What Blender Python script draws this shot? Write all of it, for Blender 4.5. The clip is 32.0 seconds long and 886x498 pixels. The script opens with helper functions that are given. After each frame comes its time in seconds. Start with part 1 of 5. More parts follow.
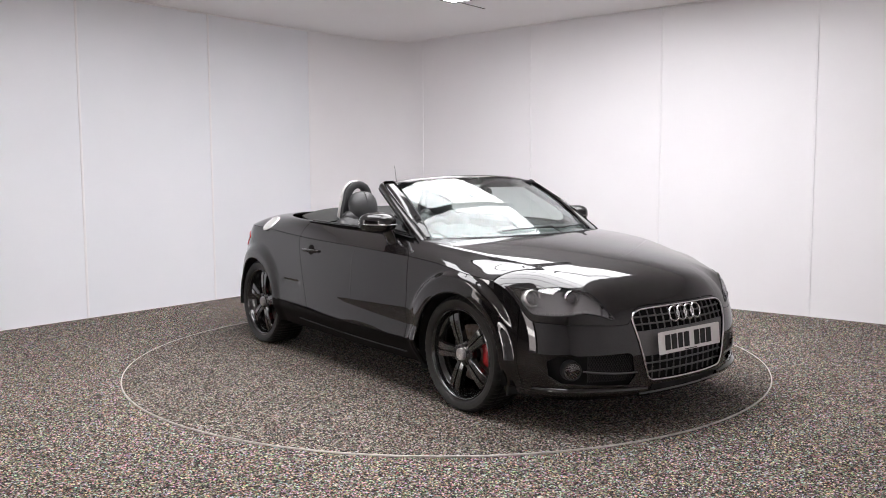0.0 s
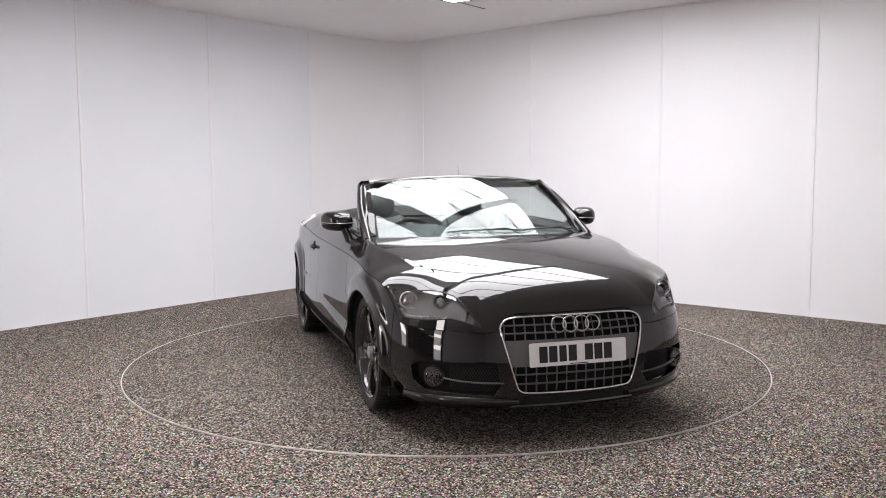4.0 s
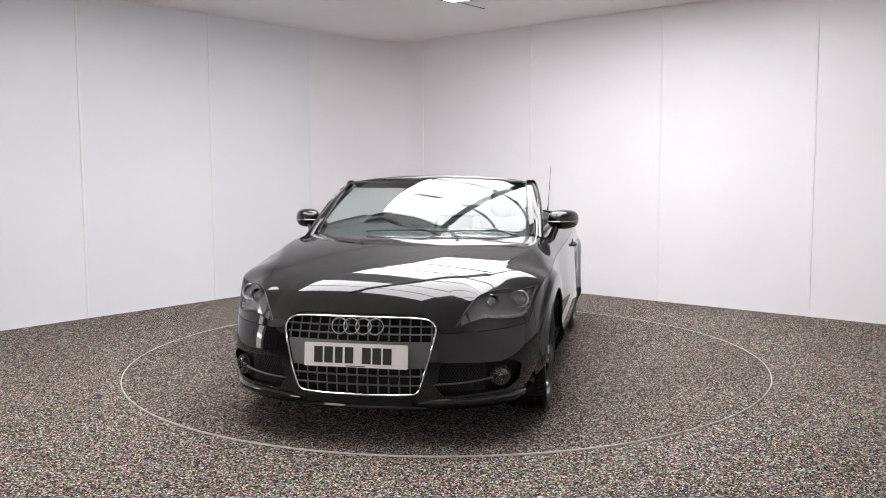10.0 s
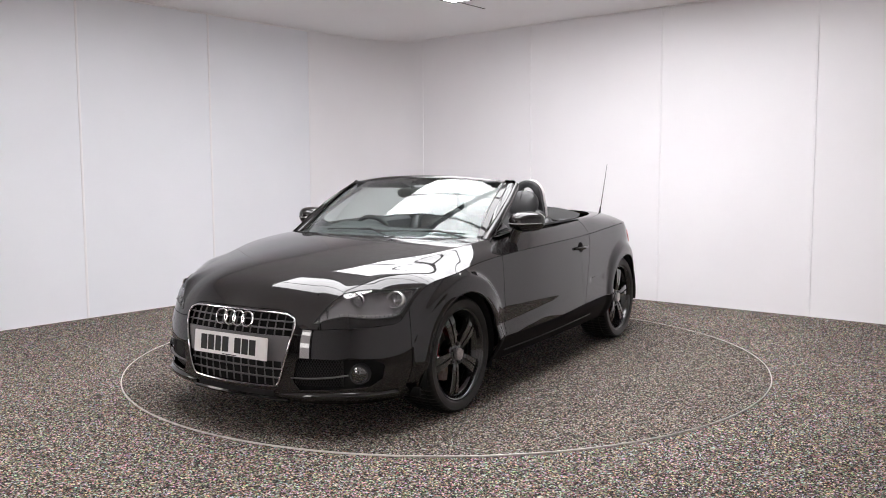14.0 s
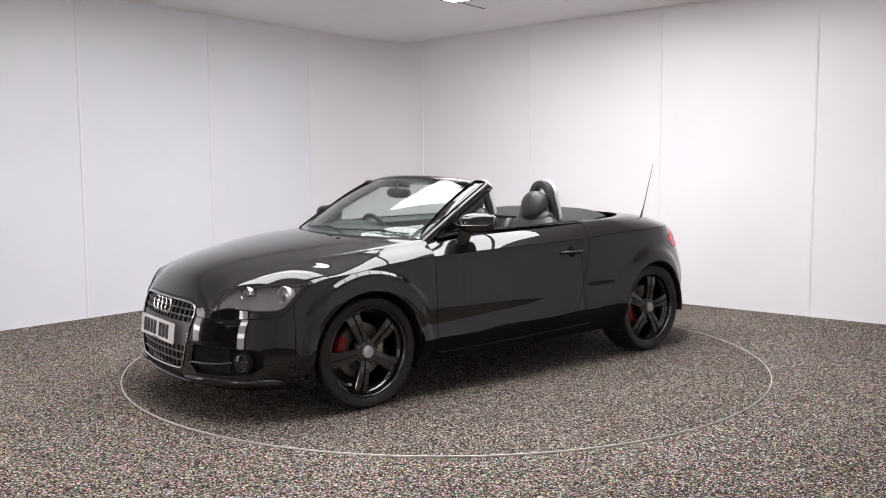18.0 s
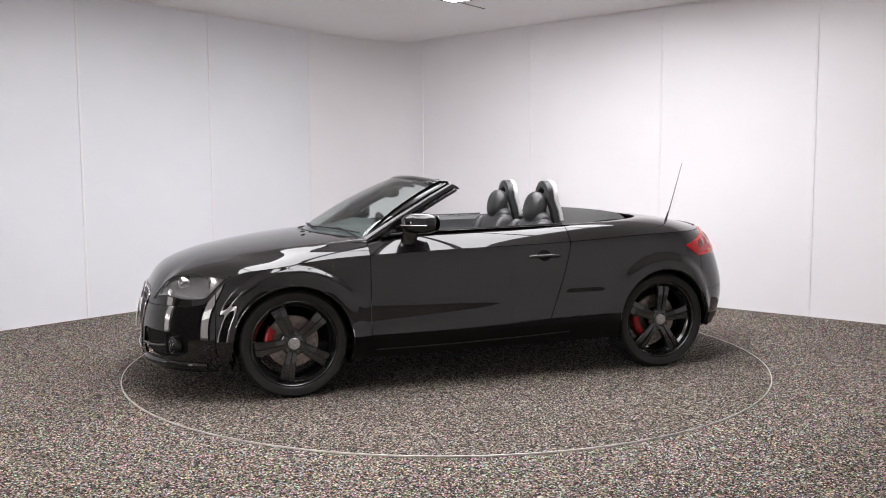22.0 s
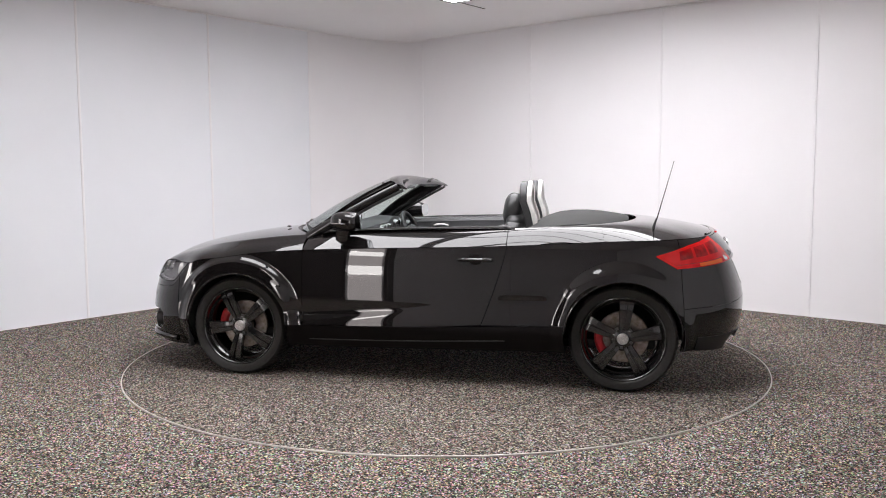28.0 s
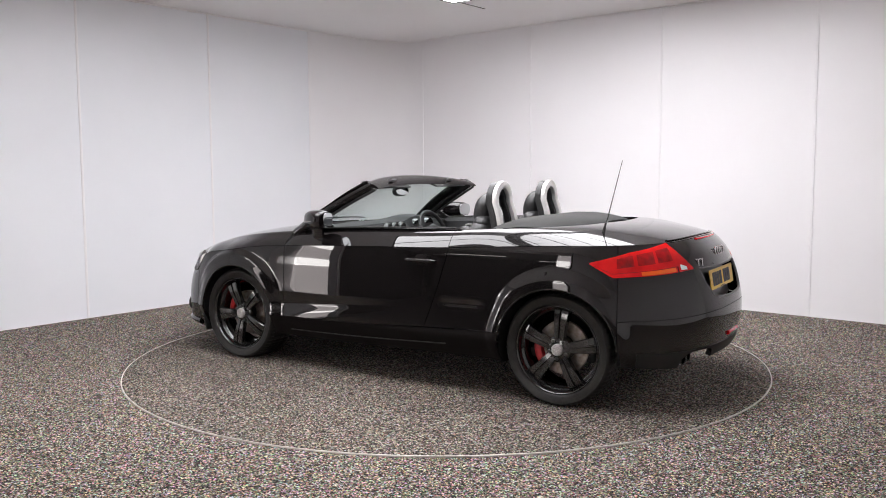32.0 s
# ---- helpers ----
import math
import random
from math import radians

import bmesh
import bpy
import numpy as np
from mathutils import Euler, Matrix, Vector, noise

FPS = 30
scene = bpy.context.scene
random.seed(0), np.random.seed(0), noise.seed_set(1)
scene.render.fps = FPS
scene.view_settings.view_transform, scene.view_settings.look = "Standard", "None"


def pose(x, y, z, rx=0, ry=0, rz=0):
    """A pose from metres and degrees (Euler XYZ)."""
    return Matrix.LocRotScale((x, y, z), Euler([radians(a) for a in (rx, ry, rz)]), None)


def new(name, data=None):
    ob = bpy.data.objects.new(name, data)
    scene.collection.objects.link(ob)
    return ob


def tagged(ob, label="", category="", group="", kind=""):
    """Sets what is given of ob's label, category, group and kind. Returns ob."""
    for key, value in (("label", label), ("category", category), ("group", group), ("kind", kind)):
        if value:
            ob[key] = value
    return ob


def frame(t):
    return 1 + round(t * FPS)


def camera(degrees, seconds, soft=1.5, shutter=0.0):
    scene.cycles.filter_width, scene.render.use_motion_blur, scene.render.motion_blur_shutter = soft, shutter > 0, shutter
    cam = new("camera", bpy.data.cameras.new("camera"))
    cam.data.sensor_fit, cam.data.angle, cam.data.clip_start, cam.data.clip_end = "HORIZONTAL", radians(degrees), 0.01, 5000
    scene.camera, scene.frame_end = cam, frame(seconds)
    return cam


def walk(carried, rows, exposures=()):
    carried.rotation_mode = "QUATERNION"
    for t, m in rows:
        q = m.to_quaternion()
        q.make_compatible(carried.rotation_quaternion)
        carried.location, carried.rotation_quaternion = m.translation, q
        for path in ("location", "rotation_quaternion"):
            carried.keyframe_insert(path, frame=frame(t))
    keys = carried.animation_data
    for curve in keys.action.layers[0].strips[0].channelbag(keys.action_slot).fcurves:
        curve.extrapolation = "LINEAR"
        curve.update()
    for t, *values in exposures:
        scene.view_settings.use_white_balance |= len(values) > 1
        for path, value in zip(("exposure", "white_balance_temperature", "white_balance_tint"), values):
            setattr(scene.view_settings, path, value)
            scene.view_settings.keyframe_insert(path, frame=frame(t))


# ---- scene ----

# ---- camera ----
EYE = Vector((0.0, -6.034, 1.321))
STAND = Matrix.Translation(EYE) @ pose(0, 0, 0, 90 - 5.217, 0, 0.170) @ pose(0, 0, 0, 0, 0, -0.266)
cam = camera(55.63, 32.0, 1.0)
walk(cam, [(0, STAND), (32.0, STAND)])


def heading(t):
    """The way the car points, in degrees, as the table turns at an even pace."""
    return -52.07 - 4.9913 * t


# ---- light and exposure ----
scene.view_settings.exposure = -0.13
world = bpy.data.worlds.new("world")
world.use_nodes = True
scene.world = world
world.node_tree.nodes["Background"].inputs[0].default_value = (0.5, 0.5, 0.52, 1)
world.node_tree.nodes["Background"].inputs[1].default_value = 0.02


# ---- materials ----
def material(name, color, rough=0.5, metal=0.0, coat=0.0, ior=1.5, transmission=0.0, emit=None, strength=0.0):
    m = bpy.data.materials.new(name)
    m.use_nodes = True
    b = m.node_tree.nodes["Principled BSDF"]
    b.inputs["Base Color"].default_value = (*color, 1)
    b.inputs["Roughness"].default_value = rough
    b.inputs["Metallic"].default_value = metal
    b.inputs["Coat Weight"].default_value = coat
    b.inputs["Coat Roughness"].default_value = 0.02
    b.inputs["IOR"].default_value = ior
    b.inputs["Transmission Weight"].default_value = transmission
    if emit:
        b.inputs["Emission Color"].default_value = (*emit, 1)
        b.inputs["Emission Strength"].default_value = strength
    return m


def node(m, kind, **values):
    n = m.node_tree.nodes.new(kind)
    for key, value in values.items():
        if key in n.inputs:
            n.inputs[key].default_value = value
    return n


def join(m, a, b):
    m.node_tree.links.new(a, b)


def shader(m):
    return m.node_tree.nodes["Principled BSDF"]


def grain(m, scale, low, high, detail=4.0, rough=None, bump=0.0, dist=0.002):
    """Breaks up a plain colour with noise in object space: colours from low to high, roughness, and relief."""
    co = node(m, "ShaderNodeTexCoord")
    n = node(m, "ShaderNodeTexNoise", Scale=scale, Detail=detail)
    join(m, co.outputs["Object"], n.inputs["Vector"])
    ramp = node(m, "ShaderNodeValToRGB")
    ramp.color_ramp.elements[0].position, ramp.color_ramp.elements[1].position = 0.3, 0.7
    ramp.color_ramp.elements[0].color, ramp.color_ramp.elements[1].color = (*low, 1), (*high, 1)
    join(m, n.outputs[0], ramp.inputs[0])
    join(m, ramp.outputs[0], shader(m).inputs["Base Color"])
    if rough:
        r = node(m, "ShaderNodeMapRange")
        r.inputs["To Min"].default_value, r.inputs["To Max"].default_value = rough
        join(m, n.outputs[0], r.inputs["Value"])
        join(m, r.outputs[0], shader(m).inputs["Roughness"])
    if bump:
        bp = node(m, "ShaderNodeBump", Strength=bump, Distance=dist)
        join(m, n.outputs[0], bp.inputs["Height"])
        join(m, bp.outputs[0], shader(m).inputs["Normal"])
    return m


def speckle(name, lift=1.0, colour=0.3):
    """Needle-felt carpet of black, grey, cream and a few coloured fibres."""
    m = material(name, (0.16, 0.15, 0.14), 0.95)
    co = node(m, "ShaderNodeTexCoord")
    cell = node(m, "ShaderNodeTexVoronoi", Scale=148.0)
    join(m, co.outputs["Object"], cell.inputs["Vector"])
    sep = node(m, "ShaderNodeSeparateColor")
    join(m, cell.outputs["Color"], sep.inputs[0])
    ramp = node(m, "ShaderNodeValToRGB")
    e = ramp.color_ramp
    e.interpolation = "CONSTANT"
    tones = ((0.0, (0.010, 0.009, 0.009)), (0.24, (0.042, 0.036, 0.031)), (0.42, (0.115, 0.098, 0.083)), (0.58, (0.22, 0.19, 0.158)),
             (0.73, (0.39, 0.347, 0.30)), (0.85, (0.64, 0.59, 0.535)), (0.95, (0.30, 0.13, 0.09)), (0.978, (0.11, 0.17, 0.14)))
    while len(e.elements) < len(tones):
        e.elements.new(0.5)
    for stop, (at, c) in zip(e.elements, tones):
        stop.position, stop.color = at, (c[0] * lift * 1.02, c[1] * lift, c[2] * lift * 0.99, 1)
    join(m, sep.outputs[0], ramp.inputs[0])
    big = node(m, "ShaderNodeTexNoise", Scale=1.3, Detail=3.0)
    join(m, co.outputs["Object"], big.inputs["Vector"])
    tint = node(m, "ShaderNodeMapRange")
    tint.inputs["To Min"].default_value, tint.inputs["To Max"].default_value = 0.85, 1.15
    join(m, big.outputs[0], tint.inputs["Value"])
    mul = node(m, "ShaderNodeVectorMath")
    mul.operation = "SCALE"
    hue = node(m, "ShaderNodeVectorMath")          # a little colour of its own for each tuft
    hue.operation = "MULTIPLY_ADD"
    loose = node(m, "ShaderNodeTexWhiteNoise")
    join(m, cell.outputs["Color"], loose.inputs["Vector"])
    join(m, loose.outputs["Color"], hue.inputs[0])
    hue.inputs[1].default_value, hue.inputs[2].default_value = (2 * colour,) * 3, (1 - colour,) * 3
    dyed = node(m, "ShaderNodeVectorMath")
    dyed.operation = "MULTIPLY"
    join(m, ramp.outputs[0], dyed.inputs[0])
    join(m, hue.outputs[0], dyed.inputs[1])
    join(m, dyed.outputs[0], mul.inputs[0])
    join(m, tint.outputs[0], mul.inputs["Scale"])
    join(m, mul.outputs[0], shader(m).inputs["Base Color"])
    bp = node(m, "ShaderNodeBump", Strength=0.6, Distance=0.004)
    join(m, sep.outputs[1], bp.inputs["Height"])
    join(m, bp.outputs[0], shader(m).inputs["Normal"])
    shader(m).inputs["Specular IOR Level"].default_value = 0.2
    return m


PAINT = grain(material("black_car_paint", (0.006, 0.006, 0.007), 0.5, 0.0, 1.0), 900, (0.0028, 0.0021, 0.0022), (0.0062, 0.0047, 0.0049), 2.0)
shader(PAINT).inputs["Specular IOR Level"].default_value = 0.06
shader(PAINT).inputs["Coat Roughness"].default_value = 0.008
shader(PAINT).inputs["Coat IOR"].default_value = 1.57
GLOSS_BLACK = material("gloss_black_trim", (0.009, 0.008, 0.008), 0.08, 0.0, 0.6)
PLASTIC = grain(material("black_plastic", (0.012, 0.012, 0.012), 0.45), 300, (0.009, 0.009, 0.009), (0.018, 0.018, 0.018), 3, (0.38, 0.55), 0.15, 0.0006)
SILL_BLACK = grain(material("sill_black", (0.01, 0.009, 0.009), 0.6), 200, (0.008, 0.007, 0.007), (0.013, 0.011, 0.011), 3)
shader(SILL_BLACK).inputs["Specular IOR Level"].default_value = 0.05
LINER = material("wheel_well_liner", (0.006, 0.006, 0.006), 0.9)
RUBBER = grain(material("tyre_rubber", (0.02, 0.02, 0.02), 0.5), 60, (0.010, 0.0095, 0.009), (0.02, 0.019, 0.018), 5, (0.3, 0.48), 0.1, 0.001)
shader(RUBBER).inputs["Specular IOR Level"].default_value = 0.35
RIM_BLACK = grain(material("satin_black_alloy", (0.008, 0.008, 0.008), 0.2, 0.0, 0.9), 40, (0.006, 0.006, 0.006), (0.012, 0.012, 0.012), 3, (0.14, 0.26))
CHROME = material("chrome", (0.62, 0.61, 0.62), 0.14, 1.0)
BOLT = material("dark_steel_bolt", (0.12, 0.12, 0.12), 0.3, 1.0)
ALLOY = grain(material("satin_aluminium", (0.72, 0.71, 0.7), 0.42, 0.55), 25, (0.68, 0.67, 0.66), (0.78, 0.77, 0.76), 3, (0.36, 0.48))
RED = grain(material("red_caliper_paint", (0.55, 0.012, 0.018), 0.4), 60, (0.34, 0.008, 0.011), (0.48, 0.012, 0.018), 3)
CAP = grain(material("worn_silver_cap", (0.5, 0.48, 0.48), 0.35, 0.7), 160, (0.3, 0.29, 0.29), (0.66, 0.64, 0.64), 3, (0.25, 0.45), 0.2, 0.001)
DISC = grain(material("worn_brake_disc", (0.3, 0.26, 0.23), 0.4, 0.8), 40, (0.2, 0.16, 0.13), (0.4, 0.36, 0.33), 3, (0.3, 0.5))
LEATHER = grain(material("black_leather", (0.02, 0.02, 0.021), 0.42), 120, (0.014, 0.014, 0.015), (0.03, 0.03, 0.031), 5, (0.34, 0.5), 0.25, 0.0012)
DASH = grain(material("dark_dashboard", (0.03, 0.031, 0.033), 0.6), 200, (0.022, 0.023, 0.025), (0.04, 0.041, 0.043), 4, (0.5, 0.7), 0.2, 0.0006)
FABRIC = grain(material("black_hood_fabric", (0.018, 0.018, 0.018), 0.85), 350, (0.012, 0.012, 0.012), (0.03, 0.03, 0.029), 4, None, 0.3, 0.0008)
GLASS = material("windscreen_glass", (0.9, 0.95, 0.93), 0.0)
see, shine, facing, pane_mix = node(GLASS, "ShaderNodeBsdfTransparent"), node(GLASS, "ShaderNodeBsdfGlossy", Roughness=0.0), node(GLASS, "ShaderNodeLayerWeight", Blend=0.5), node(GLASS, "ShaderNodeMixShader")
see.inputs[0].default_value = (0.90, 0.955, 0.94, 1)
steep, gloss_share = node(GLASS, "ShaderNodeMath"), node(GLASS, "ShaderNodeMath")      # Schlick's rule
steep.operation, gloss_share.operation = "POWER", "MULTIPLY_ADD"
steep.inputs[1].default_value, gloss_share.inputs[1].default_value, gloss_share.inputs[2].default_value = 5.0, 0.95, 0.05
join(GLASS, facing.outputs["Facing"], steep.inputs[0])
join(GLASS, steep.outputs[0], gloss_share.inputs[0])
join(GLASS, gloss_share.outputs[0], pane_mix.inputs[0])
join(GLASS, see.outputs[0], pane_mix.inputs[1])
join(GLASS, shine.outputs[0], pane_mix.inputs[2])
join(GLASS, pane_mix.outputs[0], GLASS.node_tree.nodes["Material Output"].inputs["Surface"])
LENS = material("clear_lamp_lens", (0.9, 0.9, 0.9), 0.03)
clear, gloss, blend = node(LENS, "ShaderNodeBsdfTransparent"), node(LENS, "ShaderNodeBsdfGlossy", Roughness=0.03), node(LENS, "ShaderNodeMixShader", Fac=0.10)
clear.inputs[0].default_value = (0.82, 0.82, 0.83, 1)
join(LENS, clear.outputs[0], blend.inputs[1])
join(LENS, gloss.outputs[0], blend.inputs[2])
join(LENS, blend.outputs[0], LENS.node_tree.nodes["Material Output"].inputs["Surface"])
LAMP_GREY = grain(material("lamp_housing_grey", (0.5, 0.485, 0.49), 0.35, 0.3), 40, (0.25, 0.242, 0.245), (0.31, 0.302, 0.305), 3)
LAMP_STRIP = material("lamp_strip", (0.62, 0.6, 0.6), 0.2, 0.4)
TAIL_RED = grain(material("red_tail_lens", (0.7, 0.005, 0.008), 0.12), 12, (0.62, 0.003, 0.006), (0.78, 0.008, 0.010), 2)
TAIL_DEEP = grain(material("deep_red_lens", (0.3, 0.002, 0.004), 0.1), 30, (0.2, 0.0015, 0.003), (0.42, 0.003, 0.005), 2)
TAIL_ORANGE = material("orange_tail_lens", (0.85, 0.13, 0.015), 0.12, 0.0, 0.35)
GRILLE_GREY = grain(material("grille_grey_plastic", (0.14, 0.135, 0.138), 0.4, 0.3), 200, (0.12, 0.115, 0.118), (0.16, 0.155, 0.158), 3)
PLATE_WHITE = grain(material("white_plate", (0.93, 0.92, 0.9), 0.35), 30, (0.91, 0.9, 0.88), (0.95, 0.94, 0.92), 3)
PLATE_YELLOW = grain(material("yellow_plate", (0.88, 0.56, 0.03), 0.35), 30, (0.85, 0.53, 0.025), (0.9, 0.6, 0.04), 3)
PLATE_BLACK = material("plate_characters", (0.01, 0.01, 0.01), 0.5)
MIRROR = material("mirror_glass", (0.55, 0.57, 0.58), 0.0, 1.0)
CARPET = speckle("speckled_carpet", 0.93, 0.42)
TABLE_CARPET = speckle("turntable_carpet", 0.77, 0.25)
STEEL_EDGE = grain(material("steel_edging", (0.6, 0.57, 0.53), 0.5, 0.5), 20, (0.48, 0.45, 0.42), (0.7, 0.67, 0.63), 3, (0.4, 0.6))
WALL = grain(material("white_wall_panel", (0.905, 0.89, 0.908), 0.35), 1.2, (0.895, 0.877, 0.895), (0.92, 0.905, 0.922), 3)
# the same white boards, with cooler, dimmer light put into the colour
WALL_SHADED = grain(material("shaded_white_wall_panel", (0.855, 0.868, 0.905), 0.35), 1.2, (0.84, 0.853, 0.89), (0.87, 0.88, 0.918), 3)
STRIP = material("white_joint_strip", (0.9, 0.885, 0.9), 0.3)
CEILING = grain(material("ceiling_paint", (0.93, 0.91, 0.915), 0.8), 1.0, (0.92, 0.90, 0.905), (0.94, 0.925, 0.93), 3)
GLOW = material("light_diffuser", (0.9, 0.9, 0.9), 0.5, emit=(0.985, 0.97, 1.0), strength=10.6)
SIDE_GLOW = material("side_diffuser", (0.9, 0.9, 0.9), 0.5, emit=(1.0, 0.90, 0.89), strength=4.0)
BAR_GLOW = material("lamp_bar_diffuser", (0.9, 0.9, 0.9), 0.5, emit=(1.0, 0.96, 0.94), strength=16.0)
WORK_GLOW = material("workshop_diffuser", (0.9, 0.9, 0.9), 0.5, emit=(1.0, 0.95, 0.9), strength=8.0)
DIM = grain(material("dim_workshop_paint", (0.05, 0.05, 0.05), 0.8), 1.5, (0.035, 0.035, 0.035), (0.07, 0.068, 0.065), 3)
DARK = material("dark_frame", (0.03, 0.03, 0.03), 0.7)


# ---- mesh tools ----
def finish(bm, mat, angle=35.0):
    me = bpy.data.meshes.new("mesh")
    bm.to_mesh(me)
    bm.free()
    me.materials.append(mat)
    me.shade_smooth()
    me.set_sharp_from_angle(angle=radians(angle))
    return me


def part(name, bm, mat, parent=None, label="", at=None, angle=35.0):
    ob = new(name, finish(bm, mat, angle))
    ob.parent = parent
    if at is not None:
        ob.matrix_basis = at
    return tagged(ob, label)


def spline(knots):
    """A smooth function through (x, value) knots."""
    k = np.array(sorted(knots), float)
    x, y = k[:, 0], k[:, 1:]
    n, h = len(x), np.diff(k[:, 0])
    a, r = np.eye(n), np.zeros_like(y)
    for i in range(1, n - 1):
        a[i, i - 1:i + 2] = h[i - 1], 2 * (h[i - 1] + h[i]), h[i]
        r[i] = 6 * ((y[i + 1] - y[i]) / h[i] - (y[i] - y[i - 1]) / h[i - 1])
    m = np.linalg.solve(a, r)

    def f(v):
        v = np.clip(np.asarray(v, float), x[0], x[-1])
        i = np.clip(np.searchsorted(x, v) - 1, 0, n - 2)
        l, u = v - x[i], x[i + 1] - v
        l, u, hh = l[..., None], u[..., None], h[i][..., None]
        out = (m[i] * u ** 3 + m[i + 1] * l ** 3) / (6 * hh) + (y[i] / hh - m[i] * hh / 6) * u + (y[i + 1] / hh - m[i + 1] * hh / 6) * l
        return out[..., 0] if out.shape[-1] == 1 else out
    return f


def step(a, b, v):
    t = np.clip((np.asarray(v, float) - a) / (b - a), 0, 1)
    return t * t * (3 - 2 * t)


def inside(poly, a, b):
    """Which of the points (a, b) lie in the polygon."""
    res = np.zeros(np.shape(a), bool)
    for (x1, y1), (x2, y2) in zip(poly, np.roll(poly, -1, 0)):
        if y1 == y2:
            continue
        res ^= ((y1 > b) != (y2 > b)) & (a < (x2 - x1) * (b - y1) / (y2 - y1) + x1)
    return res


def nearest(poly, a, b):
    best, out = 1e9, (a, b)
    for (x1, y1), (x2, y2) in zip(poly, np.roll(poly, -1, 0)):
        dx, dy = x2 - x1, y2 - y1
        t = min(1, max(0, ((a - x1) * dx + (b - y1) * dy) / (dx * dx + dy * dy + 1e-12)))
        d = (x1 + t * dx - a) ** 2 + (y1 + t * dy - b) ** 2
        if d < best:
            best, out = d, (x1 + t * dx, y1 + t * dy)
    return out


def circle(a, b, r, n=72):
    w = np.linspace(0, 2 * math.pi, n, endpoint=False)
    return np.stack([a + r * np.cos(w), b + r * np.sin(w)], -1)


def rim(bm, depth):
    """Folds the open edges of a sheet inwards, so that it shows a thickness."""
    bm.normal_update()
    edges = [e for e in bm.edges if e.is_boundary]
    made = bmesh.ops.extrude_edge_only(bm, edges=edges)
    pairs = {}
    for v in [g for g in made["geom"] if isinstance(g, bmesh.types.BMVert)]:
        src = min((o for e in v.link_edges for o in e.verts if o is not v and o not in pairs), key=lambda o: (o.co - v.co).length, default=None)
        n = src.normal if src else v.normal
        pairs[v] = n.copy()
    for v, n in pairs.items():
        v.co -= n * depth
    bmesh.ops.recalc_face_normals(bm, faces=[])
    return bm


def sheet(a, b, where, cuts=(), depth=0.012, flip=False):
    """A curved sheet over the grid of parameters a x b, each (n, m), with the cuts (polygons of parameters) left out."""
    a, b = np.array(a, float), np.array(b, float)
    n, m = a.shape
    gone = np.zeros((n - 1, m - 1), bool)
    for poly in cuts:
        ins = inside(poly, a, b)
        gone |= ins[:-1, :-1] & ins[1:, :-1] & ins[:-1, 1:] & ins[1:, 1:]
        for i, j in zip(*np.nonzero(ins)):
            a[i, j], b[i, j] = nearest(poly, a[i, j], b[i, j])
    pts = where(a, b)
    bm = bmesh.new()
    verts = {}

    def vert(i, j):
        if (i, j) not in verts:
            verts[i, j] = bm.verts.new(pts[i, j])
        return verts[i, j]
    for i in range(n - 1):
        for j in range(m - 1):
            if not gone[i, j]:
                q = [vert(i, j), vert(i + 1, j), vert(i + 1, j + 1), vert(i, j + 1)]
                bm.faces.new(q[::-1] if flip else q)
    bmesh.ops.remove_doubles(bm, verts=bm.verts, dist=0.0003)
    bmesh.ops.dissolve_degenerate(bm, edges=bm.edges, dist=0.0003)
    if depth:
        rim(bm, depth)
    return bm


def tube(path, radius, sides=10, closed=False, flat=1.0, up=(0, 0, 1)):
    """A tube along a path; radius a number or one a point; flat: its height over its width."""
    bm = bmesh.new()
    path = [Vector(p) for p in path]
    n, rings = len(path), []
    for i, p in enumerate(path):
        d = (path[(i + 1) % n] - path[i - 1]) if closed else (path[min(i + 1, n - 1)] - path[max(i - 1, 0)])
        d.normalize()
        s = d.cross(Vector(up))
        s = s.normalized() if s.length > 1e-4 else Vector((1, 0, 0))
        t = s.cross(d)
        r = radius[i] if hasattr(radius, "__len__") else radius
        rings.append([bm.verts.new(p + s * (r * math.cos(w)) + t * (r * flat * math.sin(w))) for w in [2 * math.pi * k / sides for k in range(sides)]])
    for i in range(n if closed else n - 1):
        for k in range(sides):
            bm.faces.new((rings[i][k], rings[i][(k + 1) % sides], rings[(i + 1) % n][(k + 1) % sides], rings[(i + 1) % n][k]))
    if not closed:
        bm.faces.new(rings[0]), bm.faces.new(rings[-1])
    bmesh.ops.recalc_face_normals(bm, faces=bm.faces)
    return bm


def lathe(profile, sides=64, axis="Y"):
    """Turns a profile of (radius, along) round an axis."""
    bm = bmesh.new()
    rings = []
    for r, h in profile:
        row = []
        for k in range(sides):
            w = 2 * math.pi * k / sides
            p = {"Y": (r * math.cos(w), h, r * math.sin(w)), "Z": (r * math.cos(w), r * math.sin(w), h), "X": (h, r * math.cos(w), r * math.sin(w))}[axis]
            row.append(bm.verts.new(p))
        rings.append(row)
    for i in range(len(rings) - 1):
        for k in range(sides):
            bm.faces.new((rings[i][k], rings[i][(k + 1) % sides], rings[i + 1][(k + 1) % sides], rings[i + 1][k]))
    bmesh.ops.remove_doubles(bm, verts=bm.verts, dist=0.0002)
    bmesh.ops.recalc_face_normals(bm, faces=bm.faces)
    return bm


def block(x, y, z, bevel=0.01, at=None, seg=2):
    """A box with rounded edges round the origin, moved by the pose at."""
    bm = bmesh.new()
    bmesh.ops.create_cube(bm, size=1.0, matrix=Matrix.Diagonal((x, y, z, 1)))
    if bevel:
        bmesh.ops.bevel(bm, geom=list(bm.edges), offset=bevel, segments=seg, affect="EDGES", profile=0.5)
    if at is not None:
        bmesh.ops.transform(bm, matrix=at, verts=bm.verts)
    return bm


